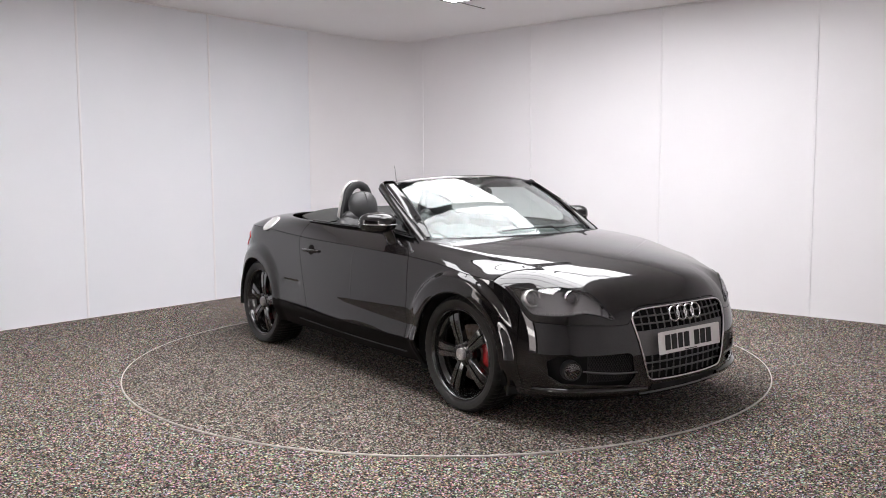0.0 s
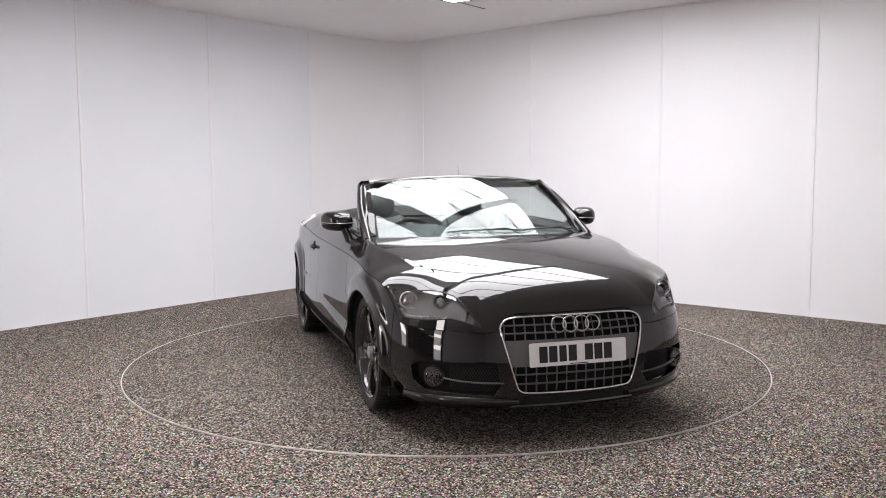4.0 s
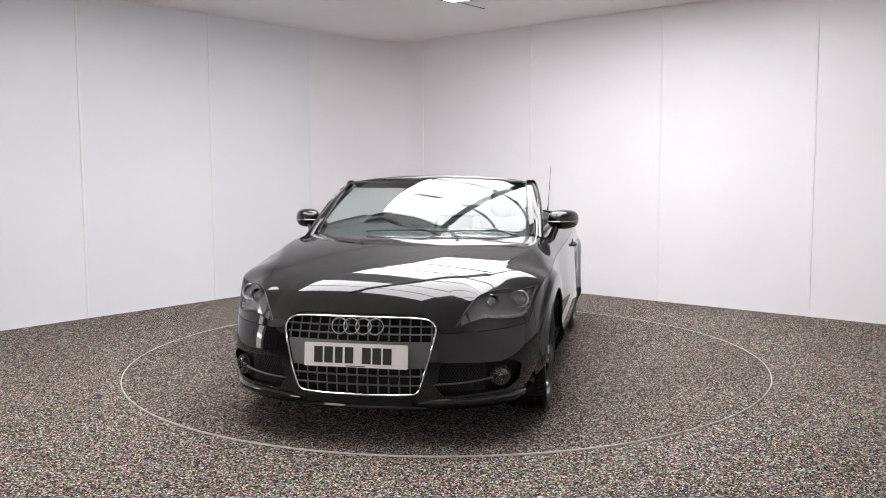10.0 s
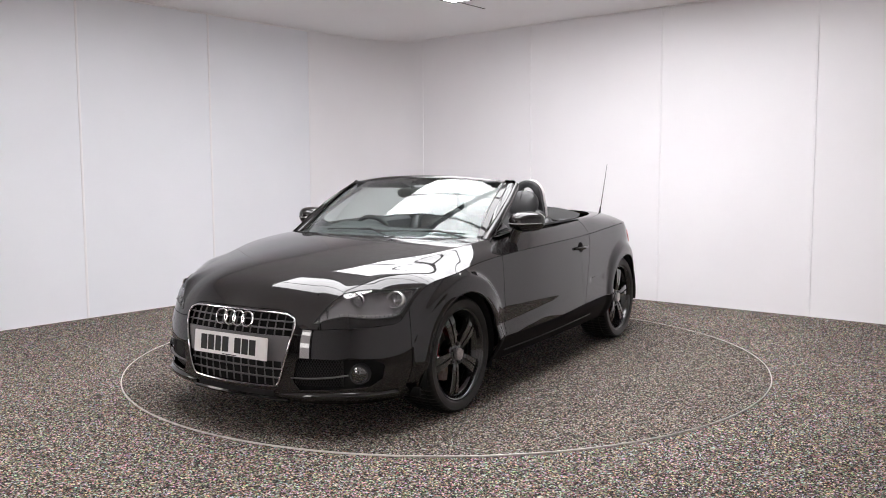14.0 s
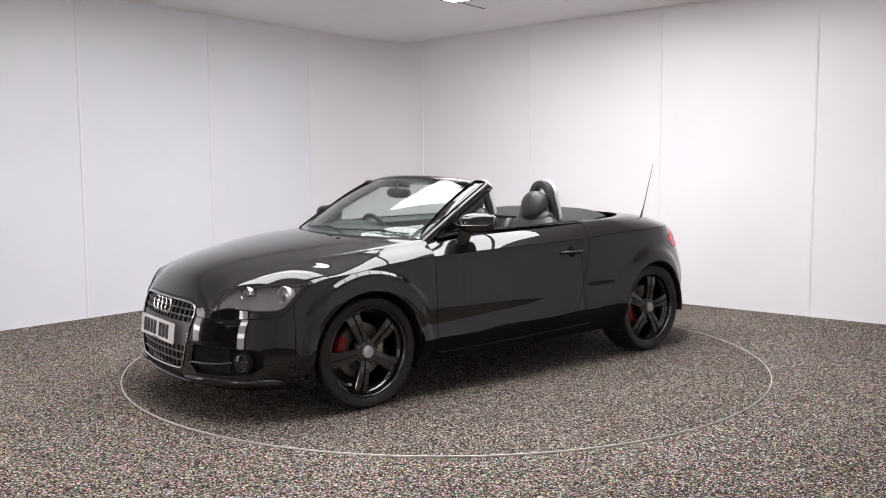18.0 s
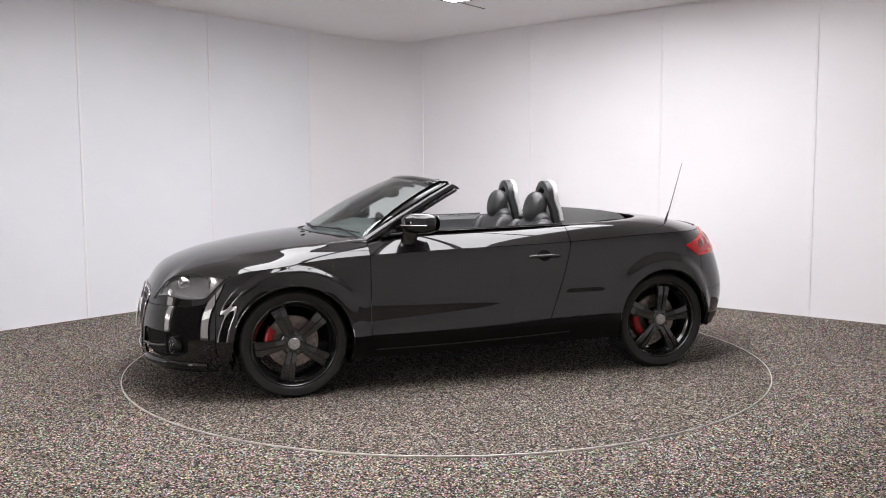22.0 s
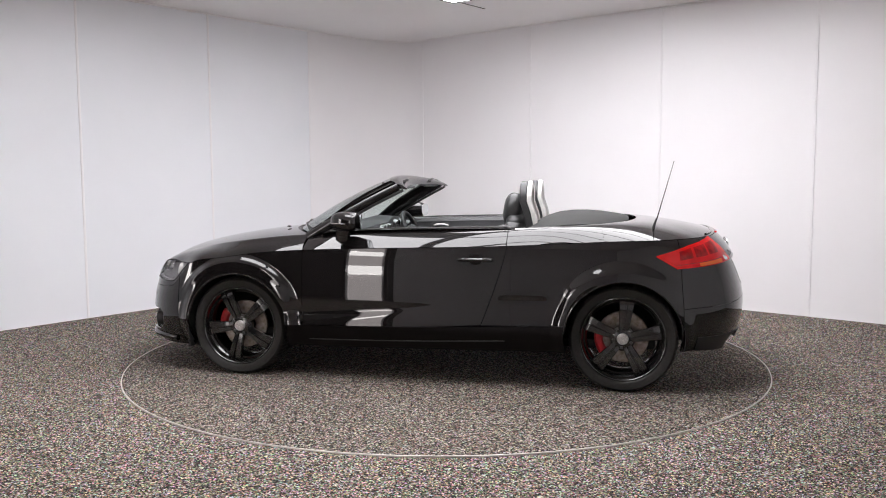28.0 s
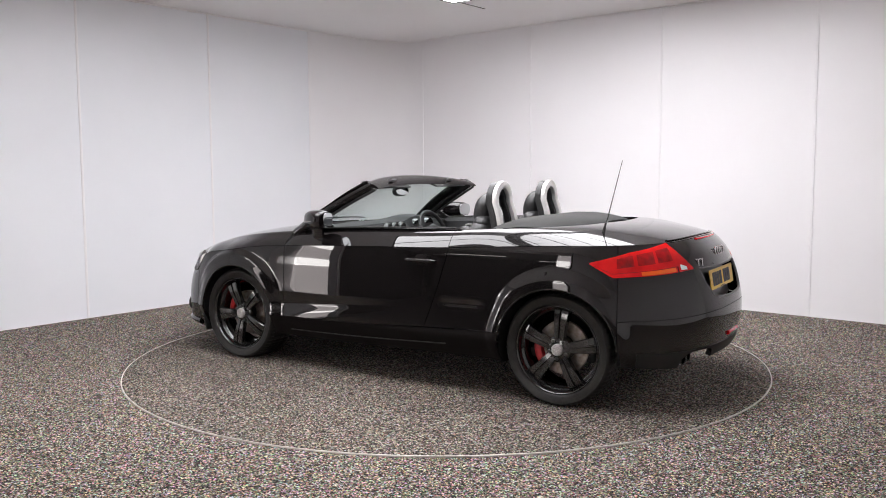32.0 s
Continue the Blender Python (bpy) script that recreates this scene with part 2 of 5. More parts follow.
def prism(poly, thick, bevel=0.0, at=None):
    """A flat polygon in x, y made thick along z."""
    bm = bmesh.new()
    low = [bm.verts.new((p[0], p[1], -thick / 2)) for p in poly]
    top = [bm.verts.new((p[0], p[1], thick / 2)) for p in poly]
    bm.faces.new(low[::-1]), bm.faces.new(top)
    for i in range(len(poly)):
        j = (i + 1) % len(poly)
        bm.faces.new((low[i], low[j], top[j], top[i]))
    bmesh.ops.recalc_face_normals(bm, faces=bm.faces)
    if bevel:
        bmesh.ops.bevel(bm, geom=list(bm.edges), offset=bevel, segments=2, affect="EDGES", profile=0.5)
    if at is not None:
        bmesh.ops.transform(bm, matrix=at, verts=bm.verts)
    return bm


def ellipsoid(x, y, z, at=None, power=2.0, u=24, v=16):
    """A rounded lump; power above 2 makes it boxier."""
    bm = bmesh.new()
    bmesh.ops.create_uvsphere(bm, u_segments=u, v_segments=v, radius=1.0)
    e = 2.0 / power
    for w in bm.verts:
        c = w.co
        w.co = Vector([math.copysign(abs(c[i]) ** e, c[i]) * s for i, s in enumerate((x, y, z))])
    if at is not None:
        bmesh.ops.transform(bm, matrix=at, verts=bm.verts)
    return bm


def merged(*bms):
    out = bmesh.new()
    for b in bms:
        me = bpy.data.meshes.new("piece")
        b.to_mesh(me)
        b.free()
        out.from_mesh(me)
        bpy.data.meshes.remove(me)
    return out


# ---- the room ----
HIGH = 2.95
K_L, B_L, K_R, B_R = 1.264, 5.794, -0.845, 4.342
DIR_L = Vector((-0.620, -0.784, 0)).normalized()      # along the one wall, away from the rounded corner
DIR_R = Vector((0.764, -0.645, 0)).normalized()       # along the other
IN_L, IN_R = Vector((0.784, -0.620, 0)), Vector((-0.645, -0.764, 0))


def meet(p, d, q, e):
    """Where two lines in the plan cross."""
    k = ((q.x - p.x) * e.y - (q.y - p.y) * e.x) / (d.x * e.y - d.y * e.x)
    return p + d * k


L0, R0 = Vector((-1.569, K_L * -1.569 + B_L, 0)), Vector((-0.276, K_R * -0.276 + B_R, 0))
FAR_R = Vector((0, B_R, 0)) + IN_R * 9.3     # a point of the wall behind, across from the second wall
FAR_L = Vector((0, B_L, 0)) + IN_L * 8.7
C_L = meet(L0, DIR_L, FAR_R, DIR_R)
C_R = meet(R0, DIR_R, FAR_L, DIR_L)
C_B = meet(FAR_R, DIR_R, FAR_L, DIR_L)


def wall_panels(name, start, way, inward, stops, label, mat=WALL):
    """A wall of tall white boards that butt at narrow joint strips."""
    wall = tagged(new(name), label, "wall", kind="structure")
    rise = Matrix.Translation((0, 0, HIGH / 2))
    turn = math.degrees(math.atan2(way.y, way.x))
    for a, b in zip(stops, stops[1:]):
        mid = start + way * ((a + b) / 2) - inward * 0.03
        part("panel", block(b - a - 0.004, 0.06, HIGH, 0.002, seg=1), mat, wall, at=rise @ pose(mid.x, mid.y, 0, 0, 0, turn))
        p = start + way * b + inward * 0.001
        if b != stops[-1]:
            part("joint_strip", block(0.024, 0.012, HIGH, 0.005, seg=1), STRIP, wall, at=rise @ pose(p.x, p.y, 0, 0, 0, turn))
    return wall


def span(a, b):
    return (b - a).length


# west boards carry their bluish shading in the board colour
wall_panels("wall_west", L0, DIR_L, IN_L, [0.0, 1.38, 2.79, 4.19, 5.6, span(L0, C_L)], "white laminated wall boards with narrow upright joint strips", WALL_SHADED)
wall_panels("wall_north", R0, DIR_R, IN_R, [0.0, 1.62, 3.20, 4.69, 6.2, span(R0, C_R)], "white laminated wall boards with narrow upright joint strips")
wall_panels("wall_east", C_R, (C_B - C_R).normalized(), -IN_L, [0.0, 2.2, 4.4, 6.6, span(C_R, C_B)], "plain white wall boards beside the entrance")

# rounded corner between the two walls
corner = tagged(new("wall_corner"), "bent white wall board rounding the room's corner", "wall", kind="structure")


def bend(a, k):
    """Points of the rounded corner in the plan, a from 0 to 1, k metres outside its face."""
    out = []
    top = meet(L0, DIR_L, R0, DIR_R)
    for t in a:
        p = L0 * (1 - t) ** 2 + top * (2 * t * (1 - t)) + R0 * t ** 2
        d = ((top - L0) * (1 - t) + (R0 - top) * t).normalized()
        out.append(p + Vector((-d.y, d.x, 0)) * k)
    return out


bm = bmesh.new()
inner, outer = bend(np.linspace(0.003, 0.997, 25), 0.0), bend(np.linspace(0.003, 0.997, 25), 0.06)
rows = [[bm.verts.new((p.x, p.y, z)) for p in line] for line, z in ((inner, 0), (inner, HIGH), (outer, HIGH), (outer, 0))]
for i in range(24):
    for r in range(4):
        s = rows[(r + 1) % 4]
        bm.faces.new((rows[r][i], rows[r][i + 1], s[i + 1], s[i]))
for e in (0, 24):
    bm.faces.new([rows[r][e] for r in range(4)])
bmesh.ops.recalc_face_normals(bm, faces=bm.faces)
part("panel", bm, WALL, corner)
for p, way in ((L0, DIR_L), (R0, DIR_R)):
    part("joint_strip", block(0.024, 0.012, HIGH, 0.005, seg=1), STRIP, corner, at=pose(p.x, p.y, HIGH / 2, 0, 0, math.degrees(math.atan2(way.y, way.x))))

# narrow cove trim where walls meet ceiling
line = [L0 + DIR_L * 6] + bend(np.linspace(0, 1, 25), -0.004) + [R0 + DIR_R * 6.6]
trim = new("trim", finish(tube([(p.x, p.y, HIGH - 0.006) for p in line], 0.009, 8), CEILING))
tagged(trim, "thin white trim along the top of the walls", "trim", kind="structure")

# floor: one sheet of carpet, and the thin seal along the boards
bm = bmesh.new()
bmesh.ops.create_grid(bm, x_segments=2, y_segments=2, size=14)
floor = new("floor", finish(bm, CARPET))
floor.location = (0, -2, -0.006)
tagged(floor, "speckled grey needle-felt carpet floor", "floor", kind="structure")
low = [L0 + DIR_L * 6] + bend(np.linspace(0, 1, 25), -0.002) + [R0 + DIR_R * 6.6]
base = new("baseboard", finish(tube([(p.x, p.y, -0.001) for p in low], 0.005, 6), STRIP))
tagged(base, "thin white sealing strip between carpet and wall boards", "trim", kind="structure")

# turntable
table = tagged(new("turntable"), "round carpeted turntable flush with the floor, thin steel rim", "turntable", kind="structure")
disc = lathe([(0.0, 0.0), (1.0, 0.0), (2.211, 0.0), (2.211, -0.005)], 128, "Z")
part("deck", disc, TABLE_CARPET, table)
part("edge_ring", lathe([(2.211, -0.005), (2.212, 0.002), (2.2145, 0.003), (2.218, 0.002), (2.219, -0.005)], 160, "Z"), STEEL_EDGE, table, "thin worn steel edging ring")

# ceiling with its lit panels
bm = block(26, 26, 0.1, 0)
ceiling = new("ceiling", finish(bm, CEILING))
ceiling.location = (0, -2, HIGH + 0.05)
tagged(ceiling, "plain off-white ceiling", "ceiling", kind="structure")


# ---- ceiling light ----
CORNER = Vector((0.09, 2.09, 0))      # the corner of the light that points to the room's rounded corner


def plan_box(a0, a1, b0, b1, z0, z1):
    """A flat box over the ceiling's own grid, a along one wall and b along the other."""
    bm = bmesh.new()
    vs = []
    for z in (z0, z1):
        for a, b in ((a0, b0), (a1, b0), (a1, b1), (a0, b1)):
            p = CORNER + DIR_R * a + DIR_L * b
            vs.append(bm.verts.new((p.x, p.y, z)))
    for f in ((0, 1, 2, 3), (4, 5, 6, 7), (0, 1, 5, 4), (1, 2, 6, 5), (2, 3, 7, 6), (3, 0, 4, 7)):
        bm.faces.new([vs[i] for i in f])
    bmesh.ops.recalc_face_normals(bm, faces=bm.faces)
    return bm


def ceiling_panel(a0, a1, b0, b1):
    light = tagged(new("ceiling_light"), "white luminous ceiling panel in a thin dark frame", "ceiling light", "ceiling panels over the turntable")
    part("diffuser", plan_box(a0 + 0.021, a1 - 0.021, b0 + 0.021, b1 - 0.021, HIGH - 0.022, HIGH - 0.006), GLOW, light)
    for a, b, c, d in ((a0, a1, b0, b0 + 0.020), (a0, a1, b1 - 0.020, b1), (a0, a0 + 0.020, b0 + 0.020, b1 - 0.020), (a1 - 0.020, a1, b0 + 0.020, b1 - 0.020)):
        part("frame", plan_box(a, b, c, d, HIGH - 0.026, HIGH + 0.004), DARK, light)


for k in range(6):
    if k != 3:
        ceiling_panel(-0.05, 1.36, -0.05 + 0.665 * k, 0.612 + 0.665 * k)
    ceiling_panel(1.47, 2.80, -0.05 + 0.665 * k, 0.612 + 0.665 * k)
beam = new("ceiling_beam", finish(plan_box(1.37, 1.46, -0.2, 4.1, HIGH - 0.06, HIGH + 0.005), DARK))
tagged(beam, "dark straight beam between the rows of ceiling panels", "beam")
track = new("ceiling_track", finish(plan_box(-0.045, -0.033, -0.56, -0.18, HIGH - 0.004, HIGH + 0.004), DARK))
tagged(track, "short thin dark slot in the ceiling", "trim", kind="structure")

# ---- the side of the room behind the camera: white boards, a lit strip, an open dark doorway ----
SIDE = (C_B - C_L).normalized()


def along(k, z=0.0, inward=0.0):
    p = C_L + SIDE * k - IN_R * inward
    return Vector((p.x, p.y, z))


def k_of(x):
    return (x - C_L.x) / SIDE.x


south = tagged(new("wall_south"), "plain white wall boards with a wide dark doorway", "wall", kind="structure")
side_turn = math.degrees(math.atan2(SIDE.y, SIDE.x))
K_OPEN, K_SHUT, K_STRIP = k_of(-6.43), k_of(-3.62), k_of(-2.88)
for a, b in ((0.0, K_OPEN), (K_STRIP, (K_STRIP + span(C_L, C_B)) / 2), ((K_STRIP + span(C_L, C_B)) / 2, span(C_L, C_B))):
    p = along((a + b) / 2, HIGH / 2, -0.03)
    part("panel", block(b - a - 0.004, 0.06, HIGH, 0.002, seg=1), WALL, south, at=pose(p.x, p.y, p.z, 0, 0, side_turn))
p = along((K_OPEN + K_STRIP) / 2, 2.72, -0.03)
part("lintel", block(K_STRIP - K_OPEN - 0.004, 0.06, 0.46, 0.002, seg=1), WALL, south, at=pose(p.x, p.y, p.z, 0, 0, side_turn))


def light_panel(at, wide):
    """A tall lit panel that faces along its own y, with two brighter lamps across it."""
    panel = tagged(new("light_panel"), "tall narrow lit panel with two bright lamp bars beside the doorway", "light panel", "lit panels beside the doorway")
    part("casing", block(wide + 0.08, 0.05, 2.46, 0.004, pose(0, -0.03, 1.23), seg=1), STRIP, panel)
    for z0, z1 in ((0.06, 0.62), (0.92, 1.58), (1.88, 2.40)):
        part("diffuser", block(wide, 0.02, z1 - z0, 0.004, pose(0, 0.003, (z0 + z1) / 2), seg=1), SIDE_GLOW, panel)
    for z in (0.77, 1.73):
        part("lamp_bar", block(wide, 0.05, 0.29, 0.02, pose(0, 0.012, z)), BAR_GLOW, panel, "bright lamp bar")
    panel.matrix_basis = at
    return panel


q = along((K_SHUT + K_STRIP) / 2 + 0.07, 0.0, -0.02)
light_panel(pose(q.x, q.y, 0, 0, 0, side_turn), 0.60)
q = L0 + DIR_L * (span(L0, C_L) - 0.82) + IN_L * 0.06
light_panel(pose(q.x, q.y, 0, 0, 0, math.degrees(math.atan2(IN_L.y, IN_L.x)) - 90), 0.8)
# the dark space beyond the doorway
yard = tagged(new("wall_beyond"), "dim grey workshop walls beyond the doorway", "wall", kind="structure")
mid = (K_OPEN + K_SHUT) / 2
for k, inw, sx, sy, z, h in ((K_OPEN - 1.0, -3.0, 0.1, 6.0, 1.5, 3.0), (K_SHUT + 1.0, -3.0, 0.1, 6.0, 1.5, 3.0), (mid, -6.0, 5.2, 0.1, 1.5, 3.0)):
    p = along(k, z, inw)
    part("panel", block(sx, sy, h, 0.002, seg=1), DIM, yard, at=pose(p.x, p.y, p.z, 0, 0, side_turn))
bm = bmesh.new()
bmesh.ops.create_grid(bm, x_segments=2, y_segments=2, size=1.0)
bmesh.ops.transform(bm, matrix=Matrix.Diagonal(((K_SHUT - K_OPEN + 2.0) / 2, 2.95, 1, 1)), verts=bm.verts)
p = along(mid, -0.001, -3.0)
dark_floor = new("floor_beyond", finish(bm, DIM))
dark_floor.matrix_basis = pose(p.x, p.y, p.z, 0, 0, side_turn)
tagged(dark_floor, "dark worn workshop floor beyond the doorway", "floor", kind="structure")
for k, inw, z in ((mid - 0.7, -3.2, 2.6), (mid + 0.9, -4.6, 2.6)):
    p = along(k, z, inw)
    tube_lamp = tagged(new("batten_lamp"), "thin lit batten lamp in the dark workshop", "ceiling light", "workshop lamps")
    part("diffuser", block(1.2, 0.05, 0.04, 0.01), WORK_GLOW, tube_lamp)
    part("casing", block(1.24, 0.08, 0.03, 0.005, pose(0, 0, 0.036)), DARK, tube_lamp)
    part("stem", tube([(0, 0, 0.05), (0, 0, HIGH - z - 0.0)], 0.012, 8), DARK, tube_lamp)
    tube_lamp.matrix_basis = pose(p.x, p.y, p.z, 0, 0, side_turn + 20)


# ---- the car: its lines, in metres from the table's axis, x to the nose, y to its left ----
PLAN = np.array([(2.092, 0), (2.086, 0.16), (2.066, 0.32), (2.025, 0.48), (1.945, 0.63), (1.83, 0.745), (1.67, 0.822), (1.47, 0.864), (1.21, 0.883), (0.95, 0.886), (0.75, 0.888),
                 (0.4, 0.8995), (0.0, 0.906), (-0.4, 0.9055), (-0.8, 0.8985), (-1.1, 0.894), (-1.3, 0.885), (-1.48, 0.858), (-1.65, 0.80), (-1.79, 0.71), (-1.885, 0.59), (-1.95, 0.43),
                 (-1.99, 0.23), (-2.003, 0)])
PLAN[:, 0] -= 0.026 * np.clip((-1.25 - PLAN[:, 0]) / 0.75, 0, 1)      # the tail, drawn out
ALONG = np.concatenate([[0], np.cumsum(np.hypot(*np.diff(PLAN, axis=0).T))])
# mirrored knots at both ends keep the nose and tail round
_arc = np.concatenate([-ALONG[3:0:-1], ALONG, 2 * ALONG[-1] - ALONG[-2:-5:-1]])
_xy = np.concatenate([PLAN[3:0:-1] * (1, -1), PLAN, PLAN[-2:-5:-1] * (1, -1)])
plan = spline([(a, *p) for a, p in zip(_arc, _xy)])
S = ALONG[-1]
_table = np.linspace(0, S, 4000)
_px = plan(_table)


def s_x(x):
    """Where along the outline the car is at x (metres from the nose round the left)."""
    return float(np.interp(-x, -_px[:, 0], _table))


def s_y(y):
    """The same, by the half width, on the nose."""
    k = _px[:, 0] > 1.6
    return float(np.interp(y, _px[k, 1], _table[k]))


def s_ry(y):
    """The same, on the tail."""
    k = _px[:, 0] < -1.5
    return float(np.interp(-y, -_px[k, 1], _table[k]))


FW, RW, WHEEL_Z = 1.211, -1.256, 0.322
d_front = spline([(0.1, 0.15), (0.16, 0.06), (0.21, 0.015), (0.27, 0.0), (0.4, 0.0), (0.5, 0.012), (0.58, 0.035), (0.64, 0.062), (0.75, 0.12), (1.0, 0.25)])
d_high = spline([(0.352, -0.011), (0.42, -0.0065), (0.5, -0.0015), (0.6, 0.0045), (0.68, 0.009), (0.76, 0.0145), (0.84, 0.025), (0.92, 0.048), (1.0, 0.1)])
d_low = spline([(0.1, 0.13), (0.16, 0.09), (0.22, 0.06), (0.28, 0.024), (0.352, -0.011)])


def d_side(z):
    return np.where(z < 0.352, d_low(z), d_high(z))


d_rear = spline([(0.1, 0.2), (0.18, 0.10), (0.24, 0.06), (0.32, 0.026), (0.40, 0.007), (0.48, 0.0), (0.56, 0.006), (0.64, 0.023), (0.72, 0.046), (0.80, 0.078), (0.86, 0.112), (0.90, 0.148), (0.94, 0.195), (1.0, 0.3)])
S_DOOR_F, S_DOOR_R, S_HL = s_x(0.755), s_x(-0.56), s_x(1.60)
z_edge = spline([(0, 0.638), (0.2, 0.637), (s_y(0.31), 0.634), (s_y(0.352), 0.622), (s_y(0.385), 0.592), (s_y(0.405), 0.563), (s_y(0.43), 0.553), (s_y(0.475), 0.551), (s_y(0.56), 0.554), (s_x(1.84), 0.561), (s_x(1.755), 0.567),
                 (s_x(1.715), 0.577), (s_x(1.685), 0.604), (s_x(1.635), 0.663), (s_x(1.572), 0.720), (s_x(1.4), 0.766), (s_x(1.1), 0.806),
                 (s_x(0.755), 0.832), (s_x(0.1), 0.856), (s_x(-0.56), 0.875), (s_x(-0.9), 0.893), (s_x(-1.2), 0.908), (s_x(-1.45), 0.915), (s_x(-1.7), 0.918), (s_ry(0.5), 0.925), (s_ry(0.25), 0.934), (S, 0.938)])
z_low = spline([(0, 0.175), (s_y(0.5), 0.174), (s_x(1.7), 0.168), (s_x(1.5), 0.172), (s_x(1.2), 0.2), (s_x(0.7), 0.205), (0.5 * S, 0.215), (s_x(-0.7), 0.225), (s_x(-1.5), 0.245), (s_x(-1.65), 0.25), (s_ry(0.5), 0.24), (s_ry(0.3), 0.262), (S, 0.268)])


def fold(s):
    """Outline parameter s, past either end, as side and s within 0 to S."""
    s = np.asarray(s, float)
    side = np.where((s < 0) | (s > S), -1.0, 1.0)
    return side, np.where(s < 0, -s, np.where(s > S, 2 * S - s, s))


def flare(x, z):
    out = 0.0
    for cx in (FW, RW):
        r = np.hypot(x - cx, z - WHEEL_Z)
        k = np.where(z > 0.1, 1.0, 0.0)
        high = step(0.45, 0.72, z)
        lo, hi = (0.428, 0.474) if cx > 0 else (0.395, 0.475)
        out = out + k * (0.029 * (1 - step(lo, hi, r)) * high + 0.02 * (1 - step(0.372, 0.44, r)) * (1 - high))
    return out


def skirt(s, z):
    """A point of the car's flank, nose or tail."""
    side, t = fold(s)
    p = plan(t)
    e = 1e-3
    d = plan(t + e) - plan(t - e)
    d = d / np.linalg.norm(d, axis=-1, keepdims=True)
    nx, ny = d[..., 1], -d[..., 0]
    front = 1 - step(s_y(0.62), s_x(1.5), t)
    rear = step(s_x(-1.35), s_ry(0.66), t)
    # a hollow that runs out along the door, and a short blade before the rear wheel
    u = np.clip((p[..., 0] + 0.15) / 0.9, 0, 1)
    wide = 0.012 + 0.036 * u
    groove = 0.29 * wide * u ** 0.5 * np.exp(-((z - 0.495 + 0.062 * u) / wide) ** 2) * step(1.0, 0.85, p[..., 0])
    groove = groove + 0.0048 * np.exp(-((z - 0.545) / 0.017) ** 2) * step(-0.50, -0.56, p[..., 0]) * (1 - step(-0.76, -0.82, p[..., 0]))
    off = d_front(z) * front + d_rear(z) * rear + (d_side(z) + groove) * (1 - front) * (1 - rear)
    off = off - flare(p[..., 0], z) * (1 - front) * (1 - rear * step(-1.65, -1.9, p[..., 0]))
    return np.stack([p[..., 0] - nx * off, (p[..., 1] - ny * off) * side, np.broadcast_to(z, p[..., 0].shape)], -1)


z_ridge = spline([(0.7, 0.965), (1.04, 0.952), (1.2, 0.938), (1.36, 0.921), (1.55, 0.893), (1.75, 0.852), (2.2, 0.7)])
COWL, NOSE = 1.05, 1.76


def bonnet_lines(t, q):
    """The bonnet by its edge and ridge alone: x, y, z over the outline t and q from edge to ridge."""
    e = skirt(t, z_edge(t))
    k = step(-0.02, S_DOOR_F, t) * 0.6 + 0.4 * t / S_DOOR_F
    xc = NOSE + (COWL - NOSE) * k
    back = step(s_x(1.2), S_DOOR_F, t)
    inner = 1 - (1 - np.clip((q - 0.15) / 0.85, 0, 1)) ** 2
    x = e[..., 0] + (xc - e[..., 0]) * ((1 - (1 - q) ** 2) * (1 - back) + inner * back)
    n = 3.0 + 1.2 * step(s_x(1.75), s_x(1.5), t) + 3.0 * step(s_x(1.5), s_x(0.9), t)
    return x, e[..., 1] * (1 - q), e[..., 2] + (z_ridge(xc) - e[..., 2]) * (1 - (1 - q) ** n)


y_crease = spline([(0.5, 0.77), (0.94, 0.76), (1.08, 0.752), (1.18, 0.738), (1.29, 0.705), (1.44, 0.652), (1.56, 0.608), (1.7, 0.57), (1.8, 0.542), (1.92, 0.515), (2.0, 0.495), (2.2, 0.46)])
# the ridge by its slope, and how far the crease lies under it
ridge_slope = spline([(0.6, -0.05), (0.9, -0.07), (1.05, -0.09), (1.3, -0.13), (1.5, -0.17), (1.62, -0.205), (1.7, -0.24), (1.8, -0.33), (1.87, -0.42), (1.92, -0.55), (1.97, -0.83), (2.0, -1.05), (2.1, -1.3)])
_rx = np.linspace(0.6, 2.1, 600)
_rz = np.concatenate([[0], np.cumsum(ridge_slope(0.5 * (_rx[1:] + _rx[:-1])) * np.diff(_rx))])
_rz += 0.862 - np.interp(1.62, _rx, _rz)
crease_drop = spline([(0.6, 0.04), (0.94, 0.042), (1.1, 0.045), (1.3, 0.048), (1.56, 0.052), (1.7, 0.055), (1.85, 0.058), (2.0, 0.062), (2.2, 0.065)])
_es = np.linspace(0, S_DOOR_F + 0.05, 900)
_eb = skirt(_es, z_edge(_es))


def crown(x, y):
    w = np.minimum(np.abs(y) / y_crease(x), 1.2)
    return np.interp(x, _rx, _rz) - crease_drop(x) * (0.92 * w ** 2 + 0.08 * w ** 4)


def bonnet_z(x, y):
    """Height of the bonnet: the crown, and past the crease a hollow shoulder down to the edge."""
    yc = y_crease(x)
    ye, ze = np.interp(-x, -_eb[:, 0], _eb[:, 1]), np.interp(-x, -_eb[:, 0], _eb[:, 2])
    wide = np.maximum(ye - yc, 0.02)
    w = np.clip((y - yc) / wide, 0, 1)
    zc = crown(x, np.minimum(yc, ye))
    sh0, sh1 = 1.12 - 0.92 * step(1.35, 1.65, x), 1.5 + 1.0 * step(1.35, 1.65, x)
    h = sh0 * (w - 2 * w ** 2 + w ** 3) + (3 * w ** 2 - 2 * w ** 3) + sh1 * (w ** 3 - w ** 2)
    hull = crown(x, y)
    return np.where(y < yc, hull, hull + (zc + (ze - zc) * h - hull) * (1 - step(1.92, 2.0, x)))


